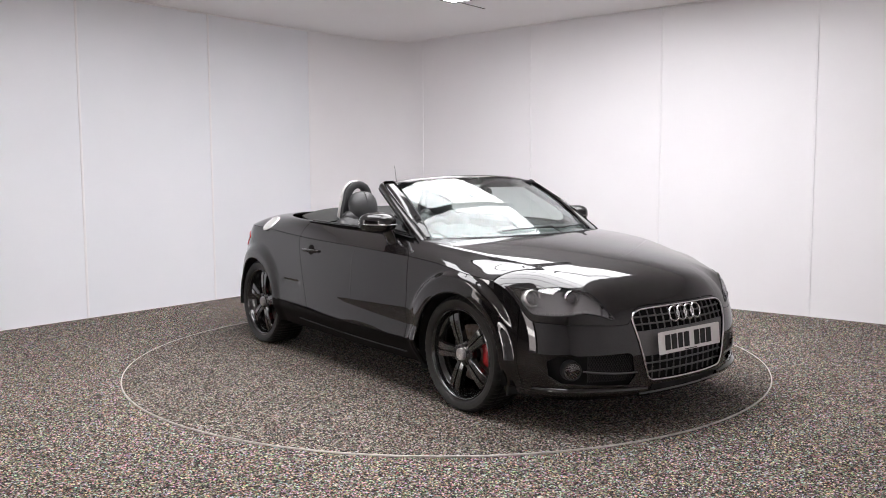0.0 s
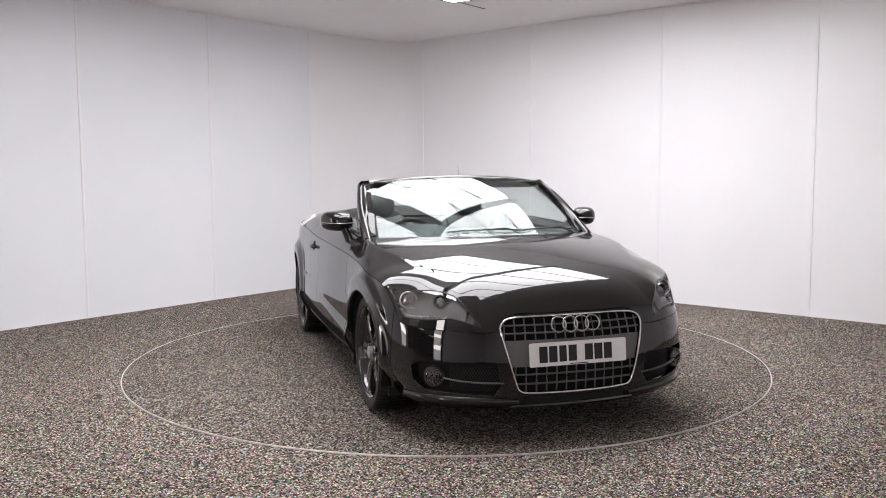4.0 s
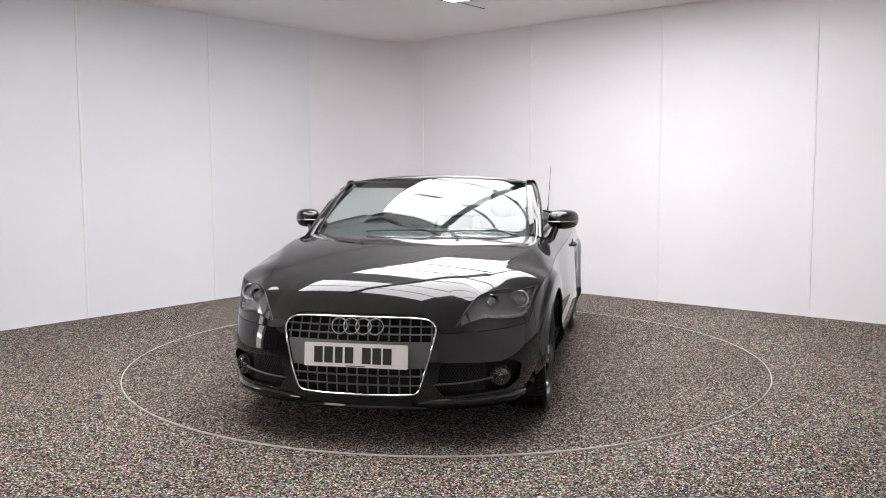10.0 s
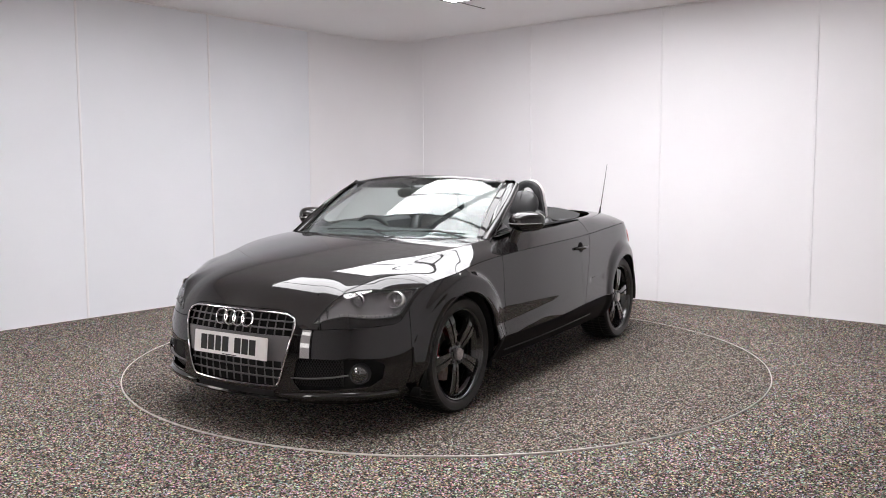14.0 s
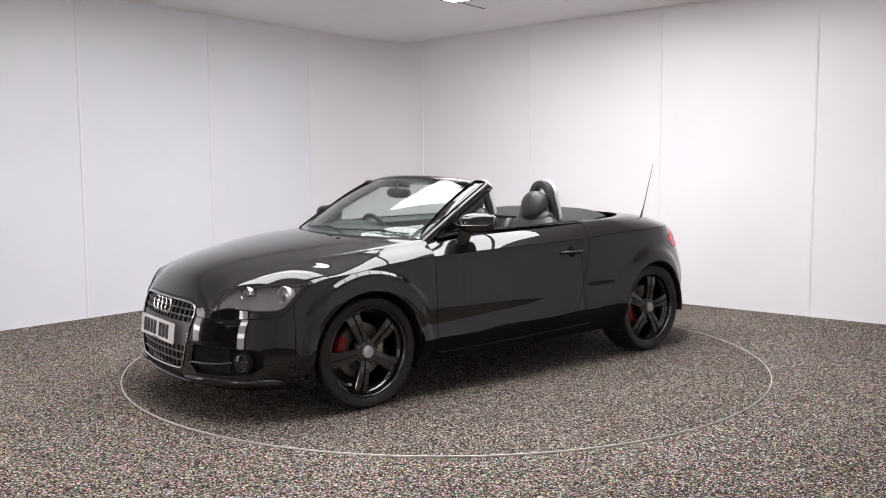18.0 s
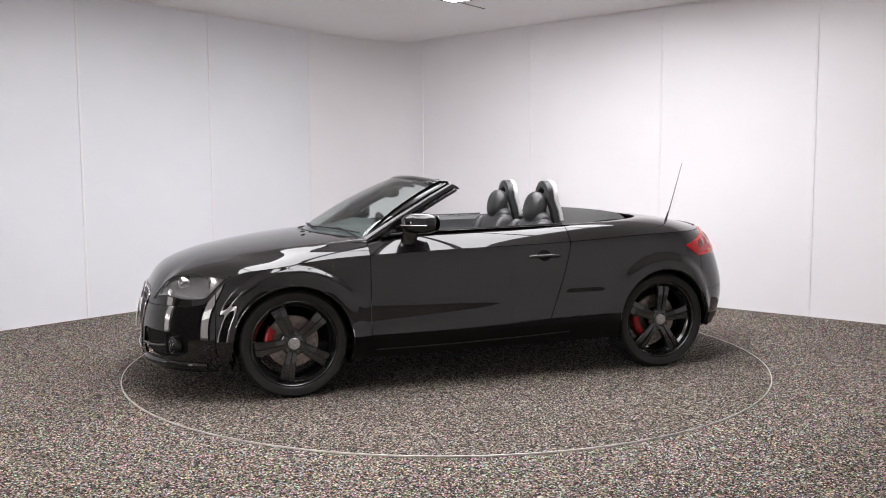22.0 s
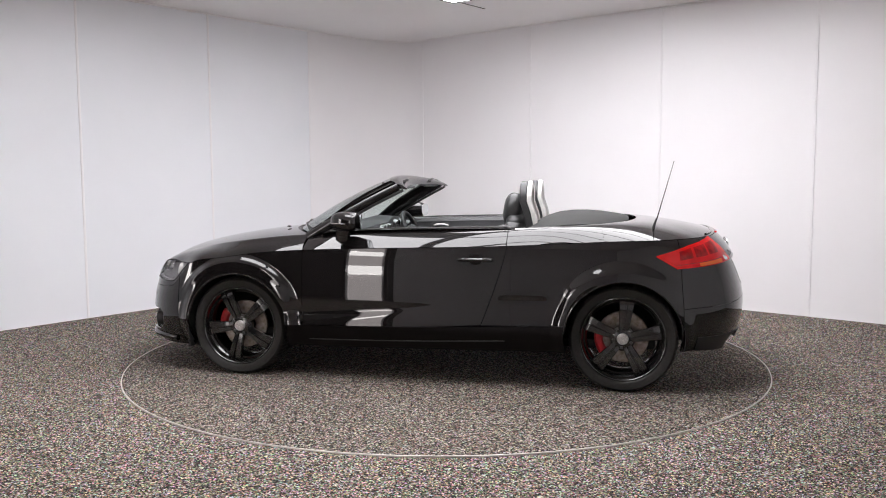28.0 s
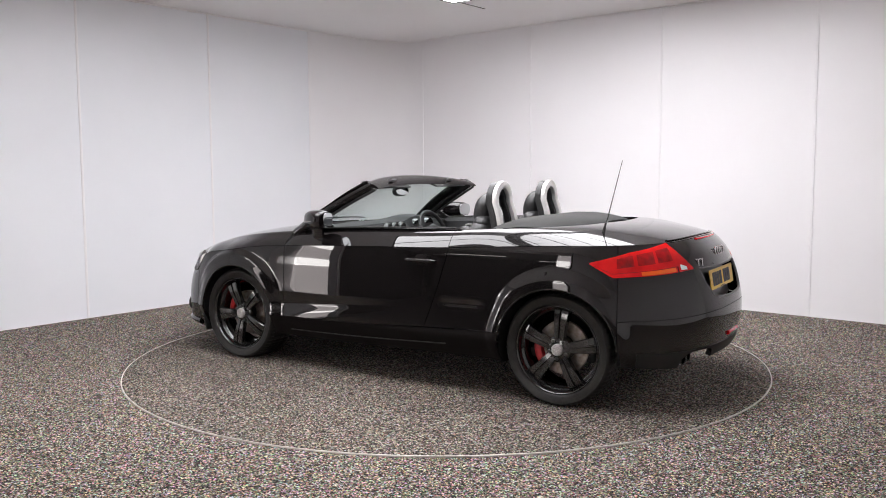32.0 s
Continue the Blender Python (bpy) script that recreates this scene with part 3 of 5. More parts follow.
def bonnet_at(s, q):
    side, t = fold(s)
    x, y, z = bonnet_lines(t, q)
    x0, y0, z0 = bonnet_lines(t, np.zeros_like(t))
    z = bonnet_z(x, y) + (z0 - bonnet_z(x0, y0)) * (1 - q) ** 14
    return np.stack([x, y * side, z], -1)


# inner edge of the rear deck: from the door's belt round the folded hood
_in = spline([(S_DOOR_F, 0.748, 0.722, 0.926), (s_x(0.62), 0.615, 0.733, 0.941), (s_x(0.45), 0.45, 0.74, 0.954), (s_x(0.0), 0.0, 0.74, 0.966), (S_DOOR_R, -0.56, 0.738, 0.978), (s_x(-0.85), -0.85, 0.73, 0.989), (s_x(-1.1), -1.08, 0.655, 0.998),
              (s_x(-1.3), -1.20, 0.56, 1.004), (s_x(-1.5), -1.27, 0.45, 1.007), (s_x(-1.72), -1.305, 0.33, 1.009), (s_ry(0.6), -1.325, 0.20, 1.010), (s_ry(0.3), -1.335, 0.09, 1.010), (S, -1.338, 0.0, 1.010)])


def deck_at(s, q):
    side, t = fold(s)
    e, i = skirt(t, z_edge(t)), _in(t)
    n = 1.1 + 1.2 * step(s_x(0.6), s_x(-0.9), t) - 0.4 * step(s_x(-1.3), s_ry(0.5), t)
    g = 1 - (1 - q) ** n
    x = e[..., 0] + (i[..., 0] - e[..., 0]) * q
    y = e[..., 1] + (i[..., 1] - e[..., 1]) * q
    return np.stack([x, y * side, e[..., 2] + (i[..., 2] - e[..., 2]) * g], -1)


car = tagged(new("convertible_car"), "black two-seat convertible car with its roof folded down", "car")
GAP = 0.0022
_q = np.linspace(0, 1, 30) ** 1.5


def cols(a, b, pitch=0.02):
    return np.linspace(a, b, max(3, int(abs(b - a) / pitch) + 1))


def skirt_grid(ss, lo, hi, rows=30, slant=None):
    """Parameters of a stretch of flank between two heights, each a function of s or a number."""
    _, t = fold(ss)
    lo = lo(t) if callable(lo) else np.full_like(t, lo)
    hi = hi(t) if callable(hi) else np.full_like(t, hi)
    w = np.linspace(0, 1, rows)
    z = lo[:, None] + (hi - lo)[:, None] * w[None]
    s = np.repeat(np.asarray(ss)[:, None], rows, 1)
    if slant:
        s = slant(s, z)
    return s, z


sill_z = spline([(0, 0.355), (s_x(0.75), 0.352), (s_x(0), 0.368), (s_x(-0.6), 0.392), (S, 0.42)])
ARCH = 0.352
arch_f, arch_r = circle(s_x(FW), WHEEL_Z, ARCH), circle(s_x(RW), WHEEL_Z, ARCH)


def lean(s, z):
    """The rear edge of the door slopes forward to its foot."""
    sgn = np.where(s < 0, -1.0, 1.0)
    t = np.abs(s)
    k = np.clip((0.86 - z) / 0.46, 0, 1.1)
    hat = np.maximum(0, 1 - np.abs(t - S_DOOR_R) / 0.42)
    return sgn * (t - 0.15 * k ** 1.2 * hat)


def top(t):
    return z_edge(t) - 0.003


# seams of the flank
S_BUMP = s_x(1.655)
S_RB = s_x(-1.60)
GRILLE = np.array([(0.10, 0.622), (0.30, 0.619), (0.352, 0.606), (0.372, 0.575), (0.365, 0.54), (0.298, 0.290), (0.28, 0.264), (0.25, 0.256), (0.1, 0.252)])
GRILLE = np.concatenate([GRILLE, GRILLE[::-1] * (-1, 1)])
GRILLE = GRILLE * (1.05, 1)
for _ in range(2):      # rounds the corners
    _nxt = np.roll(GRILLE, -1, 0)
    GRILLE = np.stack([GRILLE * 0.75 + _nxt * 0.25, GRILLE * 0.25 + _nxt * 0.75], 1).reshape(-1, 2)
GRILLE_S = np.array([(math.copysign(s_y(abs(y)), y), z) for y, z in GRILLE])
FOG = np.array([(s_y(0.385), 0.29), (s_y(0.40), 0.395), (s_y(0.42), 0.412), (s_y(0.735), 0.402), (s_y(0.765), 0.375), (s_y(0.76), 0.30), (s_y(0.72), 0.262), (s_y(0.42), 0.245)])

ss = cols(-S_BUMP + GAP, S_BUMP - GAP, 0.014)
a, b = skirt_grid(ss, z_low, top, 44)
part("front_bumper", sheet(a, b, skirt, [GRILLE_S, FOG, FOG * (-1, 1), arch_f, arch_f * (-1, 1)]), PAINT, car)
for sgn in (1, -1):
    m = np.array([sgn, 1])
    flip = sgn < 0

    def flank(name, s0, s1, lo, hi, cuts=(), rows=30, mat=PAINT, slant=None, label="", pitch=0.018):
        a, b = skirt_grid(cols(s0, s1, pitch) * sgn, lo, hi, rows, slant)
        return part(name, sheet(a, b, skirt, [c * m for c in cuts], flip=flip), mat, car, label)
    flank("front_fender", S_BUMP + GAP, S_DOOR_F - GAP, sill_z, top, [arch_f], 60, pitch=0.010)
    flank("bumper_corner", S_BUMP + 0.001, s_x(1.5), z_low, lambda t: sill_z(t) - 0.001, [arch_f], 8)
    door = flank("door", S_DOOR_F + GAP, S_DOOR_R - GAP, lambda t: sill_z(t) + 0.002, top, [], 30, PAINT, lean, "black door with a sharp shoulder line")
    flank("rear_quarter", S_DOOR_R + GAP, S_RB - GAP, sill_z, top, [arch_r], 60, PAINT, lean, pitch=0.010)
    flank("side_sill", s_x(0.94), s_x(-0.98), z_low, lambda t: sill_z(t) - 0.004, [arch_f, arch_r], 10, SILL_BLACK, None, "plain black sill below the door")
    # the shoulder of the door, above its crease
    a, b = np.meshgrid(cols(S_DOOR_F + GAP, S_DOOR_R - GAP) * sgn, np.linspace(0, 1, 14), indexing="ij")
    part("shoulder", sheet(a, b, deck_at, flip=flip), PAINT, door)
    a, b = np.meshgrid(cols(S_DOOR_R + GAP, s_x(-1.14)) * sgn, _q, indexing="ij")
    part("rear_shoulder", sheet(a, b, deck_at, flip=flip), PAINT, car)

tail_seam = spline([(0, 0.5), (s_x(-1.5), 0.505), (s_x(-1.65), 0.512), (s_ry(0.6), 0.526), (S, 0.545)])
TAIL_CUT = np.stack([2 * S - arch_r[:, 0], arch_r[:, 1]], -1)
a, b = skirt_grid(cols(S_RB + GAP, 2 * S - S_RB - GAP, 0.016), z_low, lambda t: tail_seam(t) - 0.0015, 22)
EXHAUST = np.array([(s_ry(0.60), 0.19), (s_ry(0.585), 0.285), (s_ry(0.55), 0.318), (s_ry(0.48), 0.326), (s_ry(0.33), 0.322), (s_ry(0.30), 0.30), (s_ry(0.285), 0.19)])
part("rear_bumper", sheet(a, b, skirt, [arch_r, TAIL_CUT, EXHAUST]), PAINT, car)
PLATE_POCKET = np.array([(s_ry(0.405), 0.778), (s_ry(0.375), 0.70), (s_ry(0.315), 0.626), (s_ry(0.25), 0.602), (S, 0.595)])
PLATE_POCKET = np.concatenate([PLATE_POCKET, (PLATE_POCKET * (-1, 1) + (2 * S, 0))[-2::-1]])
a, b = skirt_grid(cols(S_RB + GAP, 2 * S - S_RB - GAP, 0.014), lambda t: tail_seam(t) + 0.0015, top, 34)
part("tail_panel", sheet(a, b, skirt, [PLATE_POCKET]), PAINT, car)
a, b = np.meshgrid(cols(s_x(-1.14) + 0.001, 2 * S - s_x(-1.14) - 0.001), _q, indexing="ij")
part("boot_lid", sheet(a, b, deck_at), PAINT, car)

# bonnet, cut round the headlamps
HL_TIP, HL_TOP = (2.004, 0.459), (1.558, 0.829)
HL_UP = spline([(0, *HL_TIP), (0.14, 1.962, 0.494), (0.28, 1.916, 0.534), (0.52, 1.80, 0.622), (0.8, 1.652, 0.747), (1, *HL_TOP)])


def hl_low(v):
    """The lamp's lower edge, just above the edge of the bumper."""
    s = s_y(0.459) + (s_x(1.572) - s_y(0.459)) * np.asarray(v)
    return bonnet_at(s, np.full_like(s, 0.012))[..., :2]


def plan_to_bonnet(x, y):
    """Outline parameters of the bonnet's point over (x, y), y above 0."""
    sv = np.linspace(0, S_DOOR_F, 400)
    e = skirt(sv, z_edge(sv))
    q = np.clip(1 - y / np.maximum(e[:, 1], 1e-4), -0.2, 1)
    p = bonnet_at(sv, np.clip(q, 0, 1))
    ok = e[:, 1] >= y - 1e-6
    s = np.interp(-x, -p[ok, 0], sv[ok])
    return s, float(np.clip(1 - y / skirt(np.array(s), z_edge(np.array(s)))[1], 0, 1))


_v = np.linspace(0, 1, 24)
_low, _up = hl_low(_v), HL_UP(_v)
HL_POLY = np.array([plan_to_bonnet(*p) for p in [*_up, *_low[::-1]]])
sq = np.concatenate([np.linspace(0, 0.35, 26), np.linspace(0.35, 1, 26)[1:] ])
a, b = np.meshgrid(cols(-S_DOOR_F + GAP, S_DOOR_F - GAP, 0.014), sq, indexing="ij")
part("bonnet", sheet(a, b, bonnet_at, [HL_POLY, HL_POLY * (-1, 1)]), PAINT, car, "long black clamshell bonnet")


# ---- wheels ----
def wheel_meshes():
    made = {}
    bm = lathe([(0.248, -0.225), (0.272, -0.236), (0.300, -0.238), (0.317, -0.226), (0.3235, -0.205), (0.325, -0.17), (0.3205, -0.168), (0.3205, -0.16), (0.325, -0.158), (0.3255, -0.118),
                               (0.321, -0.116), (0.321, -0.108), (0.3255, -0.106), (0.325, -0.06), (0.3205, -0.058), (0.3205, -0.05), (0.325, -0.048), (0.3235, -0.022), (0.317, -0.004), (0.306, 0.0065),
                               (0.301, 0.0095), (0.2985, 0.0082), (0.286, 0.0105), (0.2835, 0.0092), (0.268, 0.0088), (0.2595, 0.0045), (0.2545, -0.004), (0.251, -0.012)], 192)
    for v in bm.verts:                                # cross grooves of the tread
        r, step_no = math.hypot(v.co.x, v.co.z), round(math.atan2(v.co.z, v.co.x) / (2 * math.pi / 192))
        if r > 0.312 and step_no % 3 == 0:
            v.co.x, v.co.z = v.co.x * (r - 0.005) / r, v.co.z * (r - 0.005) / r
    made["tyre"] = finish(bm, RUBBER, 40)
    made["rim"] = finish(lathe([(r * 0.97, h) for r, h in ((0.256, -0.225), (0.260, -0.232), (0.246, -0.225), (0.222, -0.20), (0.214, -0.12), (0.219, -0.07), (0.229, -0.045), (0.240, -0.036), (0.244, -0.030), (0.2455, -0.012),
                              (0.250, -0.004), (0.2535, 0.0015), (0.257, 0.0035), (0.2612, 0.001), (0.262, -0.004), (0.260, -0.014))], 128), RIM_BLACK)
    bm = bmesh.new()
    rows = []
    for r, w, y in ((0.034, 0.054, -0.030), (0.06, 0.058, -0.022), (0.10, 0.066, -0.015), (0.15, 0.076, -0.011), (0.195, 0.086, -0.011), (0.222, 0.092, -0.016), (0.234, 0.095, -0.024), (0.237, 0.096, -0.034)):
        g = 0.009 * min(1, r / 0.10)
        rows.append([bm.verts.new((x * w, y + d, r)) for x, d in ((-0.5, -0.036), (-0.5, -0.005), (-0.455, 0.0), (-0.075, 0.0015), (-0.045, -g), (0.045, -g), (0.075, 0.0015), (0.455, 0.0), (0.5, -0.005), (0.5, -0.036))])
    for p, q in zip(rows, rows[1:]):
        for k in range(9):
            bm.faces.new((p[k], p[k + 1], q[k + 1], q[k]))
        bm.faces.new((p[9], p[0], q[0], q[9]))
    bmesh.ops.recalc_face_normals(bm, faces=bm.faces)
    made["spoke"] = finish(bm, RIM_BLACK, 28)
    made["hub"] = finish(lathe([(0.0, -0.012), (0.03, -0.012), (0.034, -0.02), (0.062, -0.024), (0.075, -0.032), (0.078, -0.06), (0.0, -0.06)], 48), RIM_BLACK)
    made["centre_cap"] = finish(lathe([(0.0, 0.002), (0.008, 0.002), (0.010, 0.0005), (0.024, 0.0005), (0.026, -0.002), (0.030, -0.0015), (0.0335, -0.005), (0.0345, -0.02), (0.0, -0.02)], 40), CAP)
    made["bolt"] = finish(lathe([(0.0, -0.012), (0.007, -0.012), (0.0095, -0.015), (0.0095, -0.035), (0.0, -0.035)], 12), BOLT)
    made["brake_disc"] = finish(lathe([(0.07, -0.11), (0.075, -0.092), (0.082, -0.09), (0.152, -0.09), (0.156, -0.093), (0.156, -0.113), (0.152, -0.116), (0.08, -0.116)], 64), DISC)
    bm = bmesh.new()
    arc = [radians(a) for a in range(-27, 28, 6)]
    rings = []
    for k, w in enumerate(arc):
        e = 0.006 if k in (0, len(arc) - 1) else 0.0
        rings.append([bm.verts.new((r * math.cos(w), y, r * math.sin(w))) for r, y in ((0.118, -0.078 - e), (0.126, -0.066 - e), (0.152, -0.060 - e), (0.167, -0.068 - e), (0.172, -0.085), (0.172, -0.13), (0.118, -0.13))])
    for p, q in zip(rings, rings[1:]):
        for k in range(7):
            bm.faces.new((p[k], p[(k + 1) % 7], q[(k + 1) % 7], q[k]))
    bm.faces.new(rings[0]), bm.faces.new(rings[-1])
    bmesh.ops.recalc_face_normals(bm, faces=bm.faces)
    made["caliper"] = finish(bm, RED)
    return made


WHEEL = wheel_meshes()


def place(mesh_name, parent, at, label="", name=None):
    ob = new(name or mesh_name, WHEEL[mesh_name])
    ob.parent, ob.matrix_basis = parent, at
    return tagged(ob, label)


def wheel(x, side, spin, caliper):
    w = new("wheel")
    w.parent = car
    w.matrix_basis = pose(x, 0.85 * side, WHEEL_Z, 0, 0, 0 if side > 0 else 180)
    tagged(w, "satin black five-spoke alloy wheel with a low tyre")
    place("tyre", w, Matrix())
    place("rim", w, Matrix())
    place("hub", w, Matrix())
    place("centre_cap", w, Matrix(), "silver centre cap")
    for k in range(5):
        place("spoke", w, pose(0, 0, 0, 0, -(spin + 72 * k), 0))
        place("bolt", w, pose(0, 0, 0, 0, -(spin + 36 + 72 * k), 0) @ pose(0, 0, 0.054))
    place("brake_disc", w, Matrix(), "worn bare brake disc")
    place("caliper", w, pose(0, 0, 0, 0, caliper, 0), "red brake caliper")


wheel(FW, 1, -24, -8)
wheel(RW, 1, 6, 20)
wheel(FW, -1, -18, 188)
wheel(RW, -1, 8, 160)


# lips of the wheel arches and the liners behind them
for cx, name in ((FW, "front"), (RW, "rear")):
    for sgn in (1, -1):
        w = np.radians(np.linspace(5, 175, 60))
        s = s_x(cx) + ARCH * np.cos(w) * (-1)
        p = skirt(s, WHEEL_Z + ARCH * np.sin(w))
        p[:, 1] *= sgn
        part("arch_lip", tube([(q[0], q[1] - sgn * 0.006, q[2]) for q in p], 0.007, 8), PAINT, car)
        bm = bmesh.new()
        rows = []
        for k in np.radians(np.linspace(-18, 203 if cx > 0 else 189, 40)):
            rows.append([bm.verts.new((cx + 0.362 * math.cos(k), sgn * y, WHEEL_Z + 0.362 * math.sin(k))) for y in (0.86, 0.5)])
        for a, b in zip(rows, rows[1:]):
            bm.faces.new((a[0], a[1], b[1], b[0]))
        back = [r[1] for r in rows]
        bm.faces.new(back)
        part("wheel_liner", bm, LINER, car)

# floor pan under it all
part("underbody", block(3.1, 1.5, 0.06, 0.02, pose(0.1, 0, 0.275)), LINER, car)
part("cabin_floor", block(1.9, 1.42, 0.05, 0.01, pose(0.05, 0, 0.32)), DASH, car)


# ---- windscreen ----
def screen_at(u, v):
    u, v = np.asarray(u, float), np.asarray(v, float)
    c = 1 - np.abs(u) ** 2.2
    low = np.stack([0.705 + 0.31 * c, 0.712 * u, 0.922 + 0.018 * c], -1)
    high = np.stack([0.215 + 0.13 * c, 0.634 * u, 1.249 + 0.040 * c], -1)
    p = low + (high - low) * v[..., None]
    bow = (4 * v * (1 - v))
    p[..., 0] += 0.018 * bow
    p[..., 2] += 0.020 * bow
    return p


def slab(fn, na, nb, thick, flip=False):
    """A thin solid between a curved sheet and its shifted copy."""
    a, b = np.meshgrid(np.linspace(-1, 1, na), np.linspace(0, 1, nb), indexing="ij")
    bm = sheet(a, b, fn, depth=0, flip=flip)
    bm.normal_update()
    geom = bmesh.ops.solidify(bm, geom=bm.faces[:], thickness=thick)
    bmesh.ops.recalc_face_normals(bm, faces=bm.faces)
    return bm


glass = part("windscreen", slab(screen_at, 41, 21, 0.005), GLASS, car, "raked clear windscreen")
glass.visible_shadow = False
# dark ceramic band round the glass
edge = [screen_at(u, v) for u, v in [(-1, t) for t in np.linspace(0, 1, 16)] + [(t, 1) for t in np.linspace(-1, 1, 30)[1:]] + [(1, t) for t in np.linspace(1, 0, 16)[1:]]]
part("screen_seal", tube(edge, 0.008, 8, flat=0.6), GLOSS_BLACK, glass)

# pillars and header rail
for sgn in (1, -1):
    t = np.linspace(0, 1, 14)
    path = np.stack([0.752 - 0.582 * t - 0.02 * np.sin(math.pi * t), sgn * (0.745 - 0.095 * t + 0.01 * np.sin(math.pi * t)), 0.90 + 0.33 * t + 0.022 * np.sin(math.pi * t)], -1)
    part("screen_pillar", tube(path + np.array([0.004, 0, 0.002]), 0.031 - 0.004 * t, 16), PAINT, car)
    side = np.array([1, sgn, 1])
    px, py, pz = path[:, 0] + 0.022, np.abs(path[:, 1]) + 0.004, path[:, 2] + 0.022

    def face(i, v):
        """From just inside the glass edge across to the outer side of the pillar."""
        glass_edge = screen_at(np.minimum(0.955 + 0.05 * i, 1.005), v) + np.array([0.004, 0.003, 0.006])
        outer = np.stack([np.interp(v, t, px), np.interp(v, t, py), np.interp(v, t, pz)], -1)
        k = np.clip(i - 1, 0, 1)[..., None]
        p = glass_edge + (outer - glass_edge) * k
        p[..., 2] += 0.004 * (k * (1 - k) * 4)[..., 0]
        return p * side
    a, b = np.meshgrid(np.linspace(0, 2, 13), np.linspace(0.0, 1.0, 18), indexing="ij")
    part("pillar_face", sheet(a, b, face, depth=0.012, flip=sgn > 0), PAINT, car)
    part("pillar_trim", tube(path + np.array([-0.030, 0.0, -0.022]), 0.009, 8), PLASTIC, car)
bm = bmesh.new()
rows = []
for u in np.linspace(-1, 1, 33):
    c = 1 - abs(u) ** 2.4
    f = screen_at(u, 1.0)
    sec = [(0.012, -0.016), (0.012, -0.002), (-0.010, 0.010), (-0.05, 0.013), (-0.095, 0.004), (-0.135, -0.020), (-0.158, -0.042), (-0.162, -0.052), (-0.14, -0.054), (-0.085, -0.036), (-0.02, -0.026)]
    rows.append([bm.verts.new((f[0] + dx * (0.62 + 0.26 * c), u * 0.648, f[2] + dz * (0.55 + 0.45 * c) - 0.008 * abs(u) ** 8)) for dx, dz in sec])
for p, q in zip(rows, rows[1:]):
    for k in range(len(p)):
        j = (k + 1) % len(p)
        bm.faces.new((p[k], p[j], q[j], q[k]))
bm.faces.new(rows[0]), bm.faces.new(rows[-1])
bmesh.ops.recalc_face_normals(bm, faces=bm.faces)
header = part("header_rail", bm, PAINT, car, "curved black rail above the windscreen")
for y in (-0.38, 0.38):
    part("latch", block(0.036, 0.055, 0.012, 0.004, pose(0.19, y, 1.268, 0, 22, 0)), GRILLE_GREY, header, "small grey roof latch")
for y in (-0.38, 0.38):
    part("sun_visor", block(0.13, 0.42, 0.014, 0.006, pose(0.24, y, 1.238, 0, -18, 0)), DASH, header)

mirror = part("inside_mirror", ellipsoid(0.022, 0.115, 0.038, pose(0.400, -0.01, 1.184, 0, 0, 8), 2.6), PLASTIC, car, "dark oval inside mirror")
part("glass", ellipsoid(0.004, 0.104, 0.031, pose(0.380, -0.012, 1.184, 0, 0, 8), 2.6), MIRROR, mirror)
part("stem", tube([(0.40, -0.01, 1.20), (0.42, 0, 1.235), (0.405, 0, 1.262)], 0.011, 8), PLASTIC, mirror)

# wipers and the scuttle below the glass
a, b = np.meshgrid(np.linspace(-1, 1, 41), np.linspace(0, 1, 5), indexing="ij")


def scuttle(u, v):
    c = 1 - np.abs(u) ** 2
    return np.stack([0.70 + 0.345 * c + (0.0 - 0.03) * v + 0.02, 0.775 * u * (1 - 0.06 * v), 0.905 + 0.036 * c - 0.012 * v], -1)


part("scuttle_panel", sheet(a, b, scuttle, depth=0.02, flip=False), PLASTIC, car)
for k, (u0, u1) in enumerate(((-0.42, 0.30), (0.20, 0.88))):
    us = np.linspace(u0, u1, 12)
    pts = [screen_at(u, 0.045 + 0.02 * math.sin(i / 11 * math.pi)) + np.array([0.006, 0, 0.006]) for i, u in enumerate(us)]
    w = part("wiper", tube(pts, 0.0048, 6), PLASTIC, car, "thin black wiper")
    arm = [pts[6], pts[8] + np.array([0.01, 0, 0.01]), np.array([0.99 - 0.27 * us[11] ** 2, 0.72 * us[11], 0.925])]
    part("arm", tube(arm, 0.0055, 6), PLASTIC, w)
part("wiper_nozzle", ellipsoid(0.016, 0.014, 0.006, pose(1.07, 0.3, 0.945), 2), PLASTIC, car)


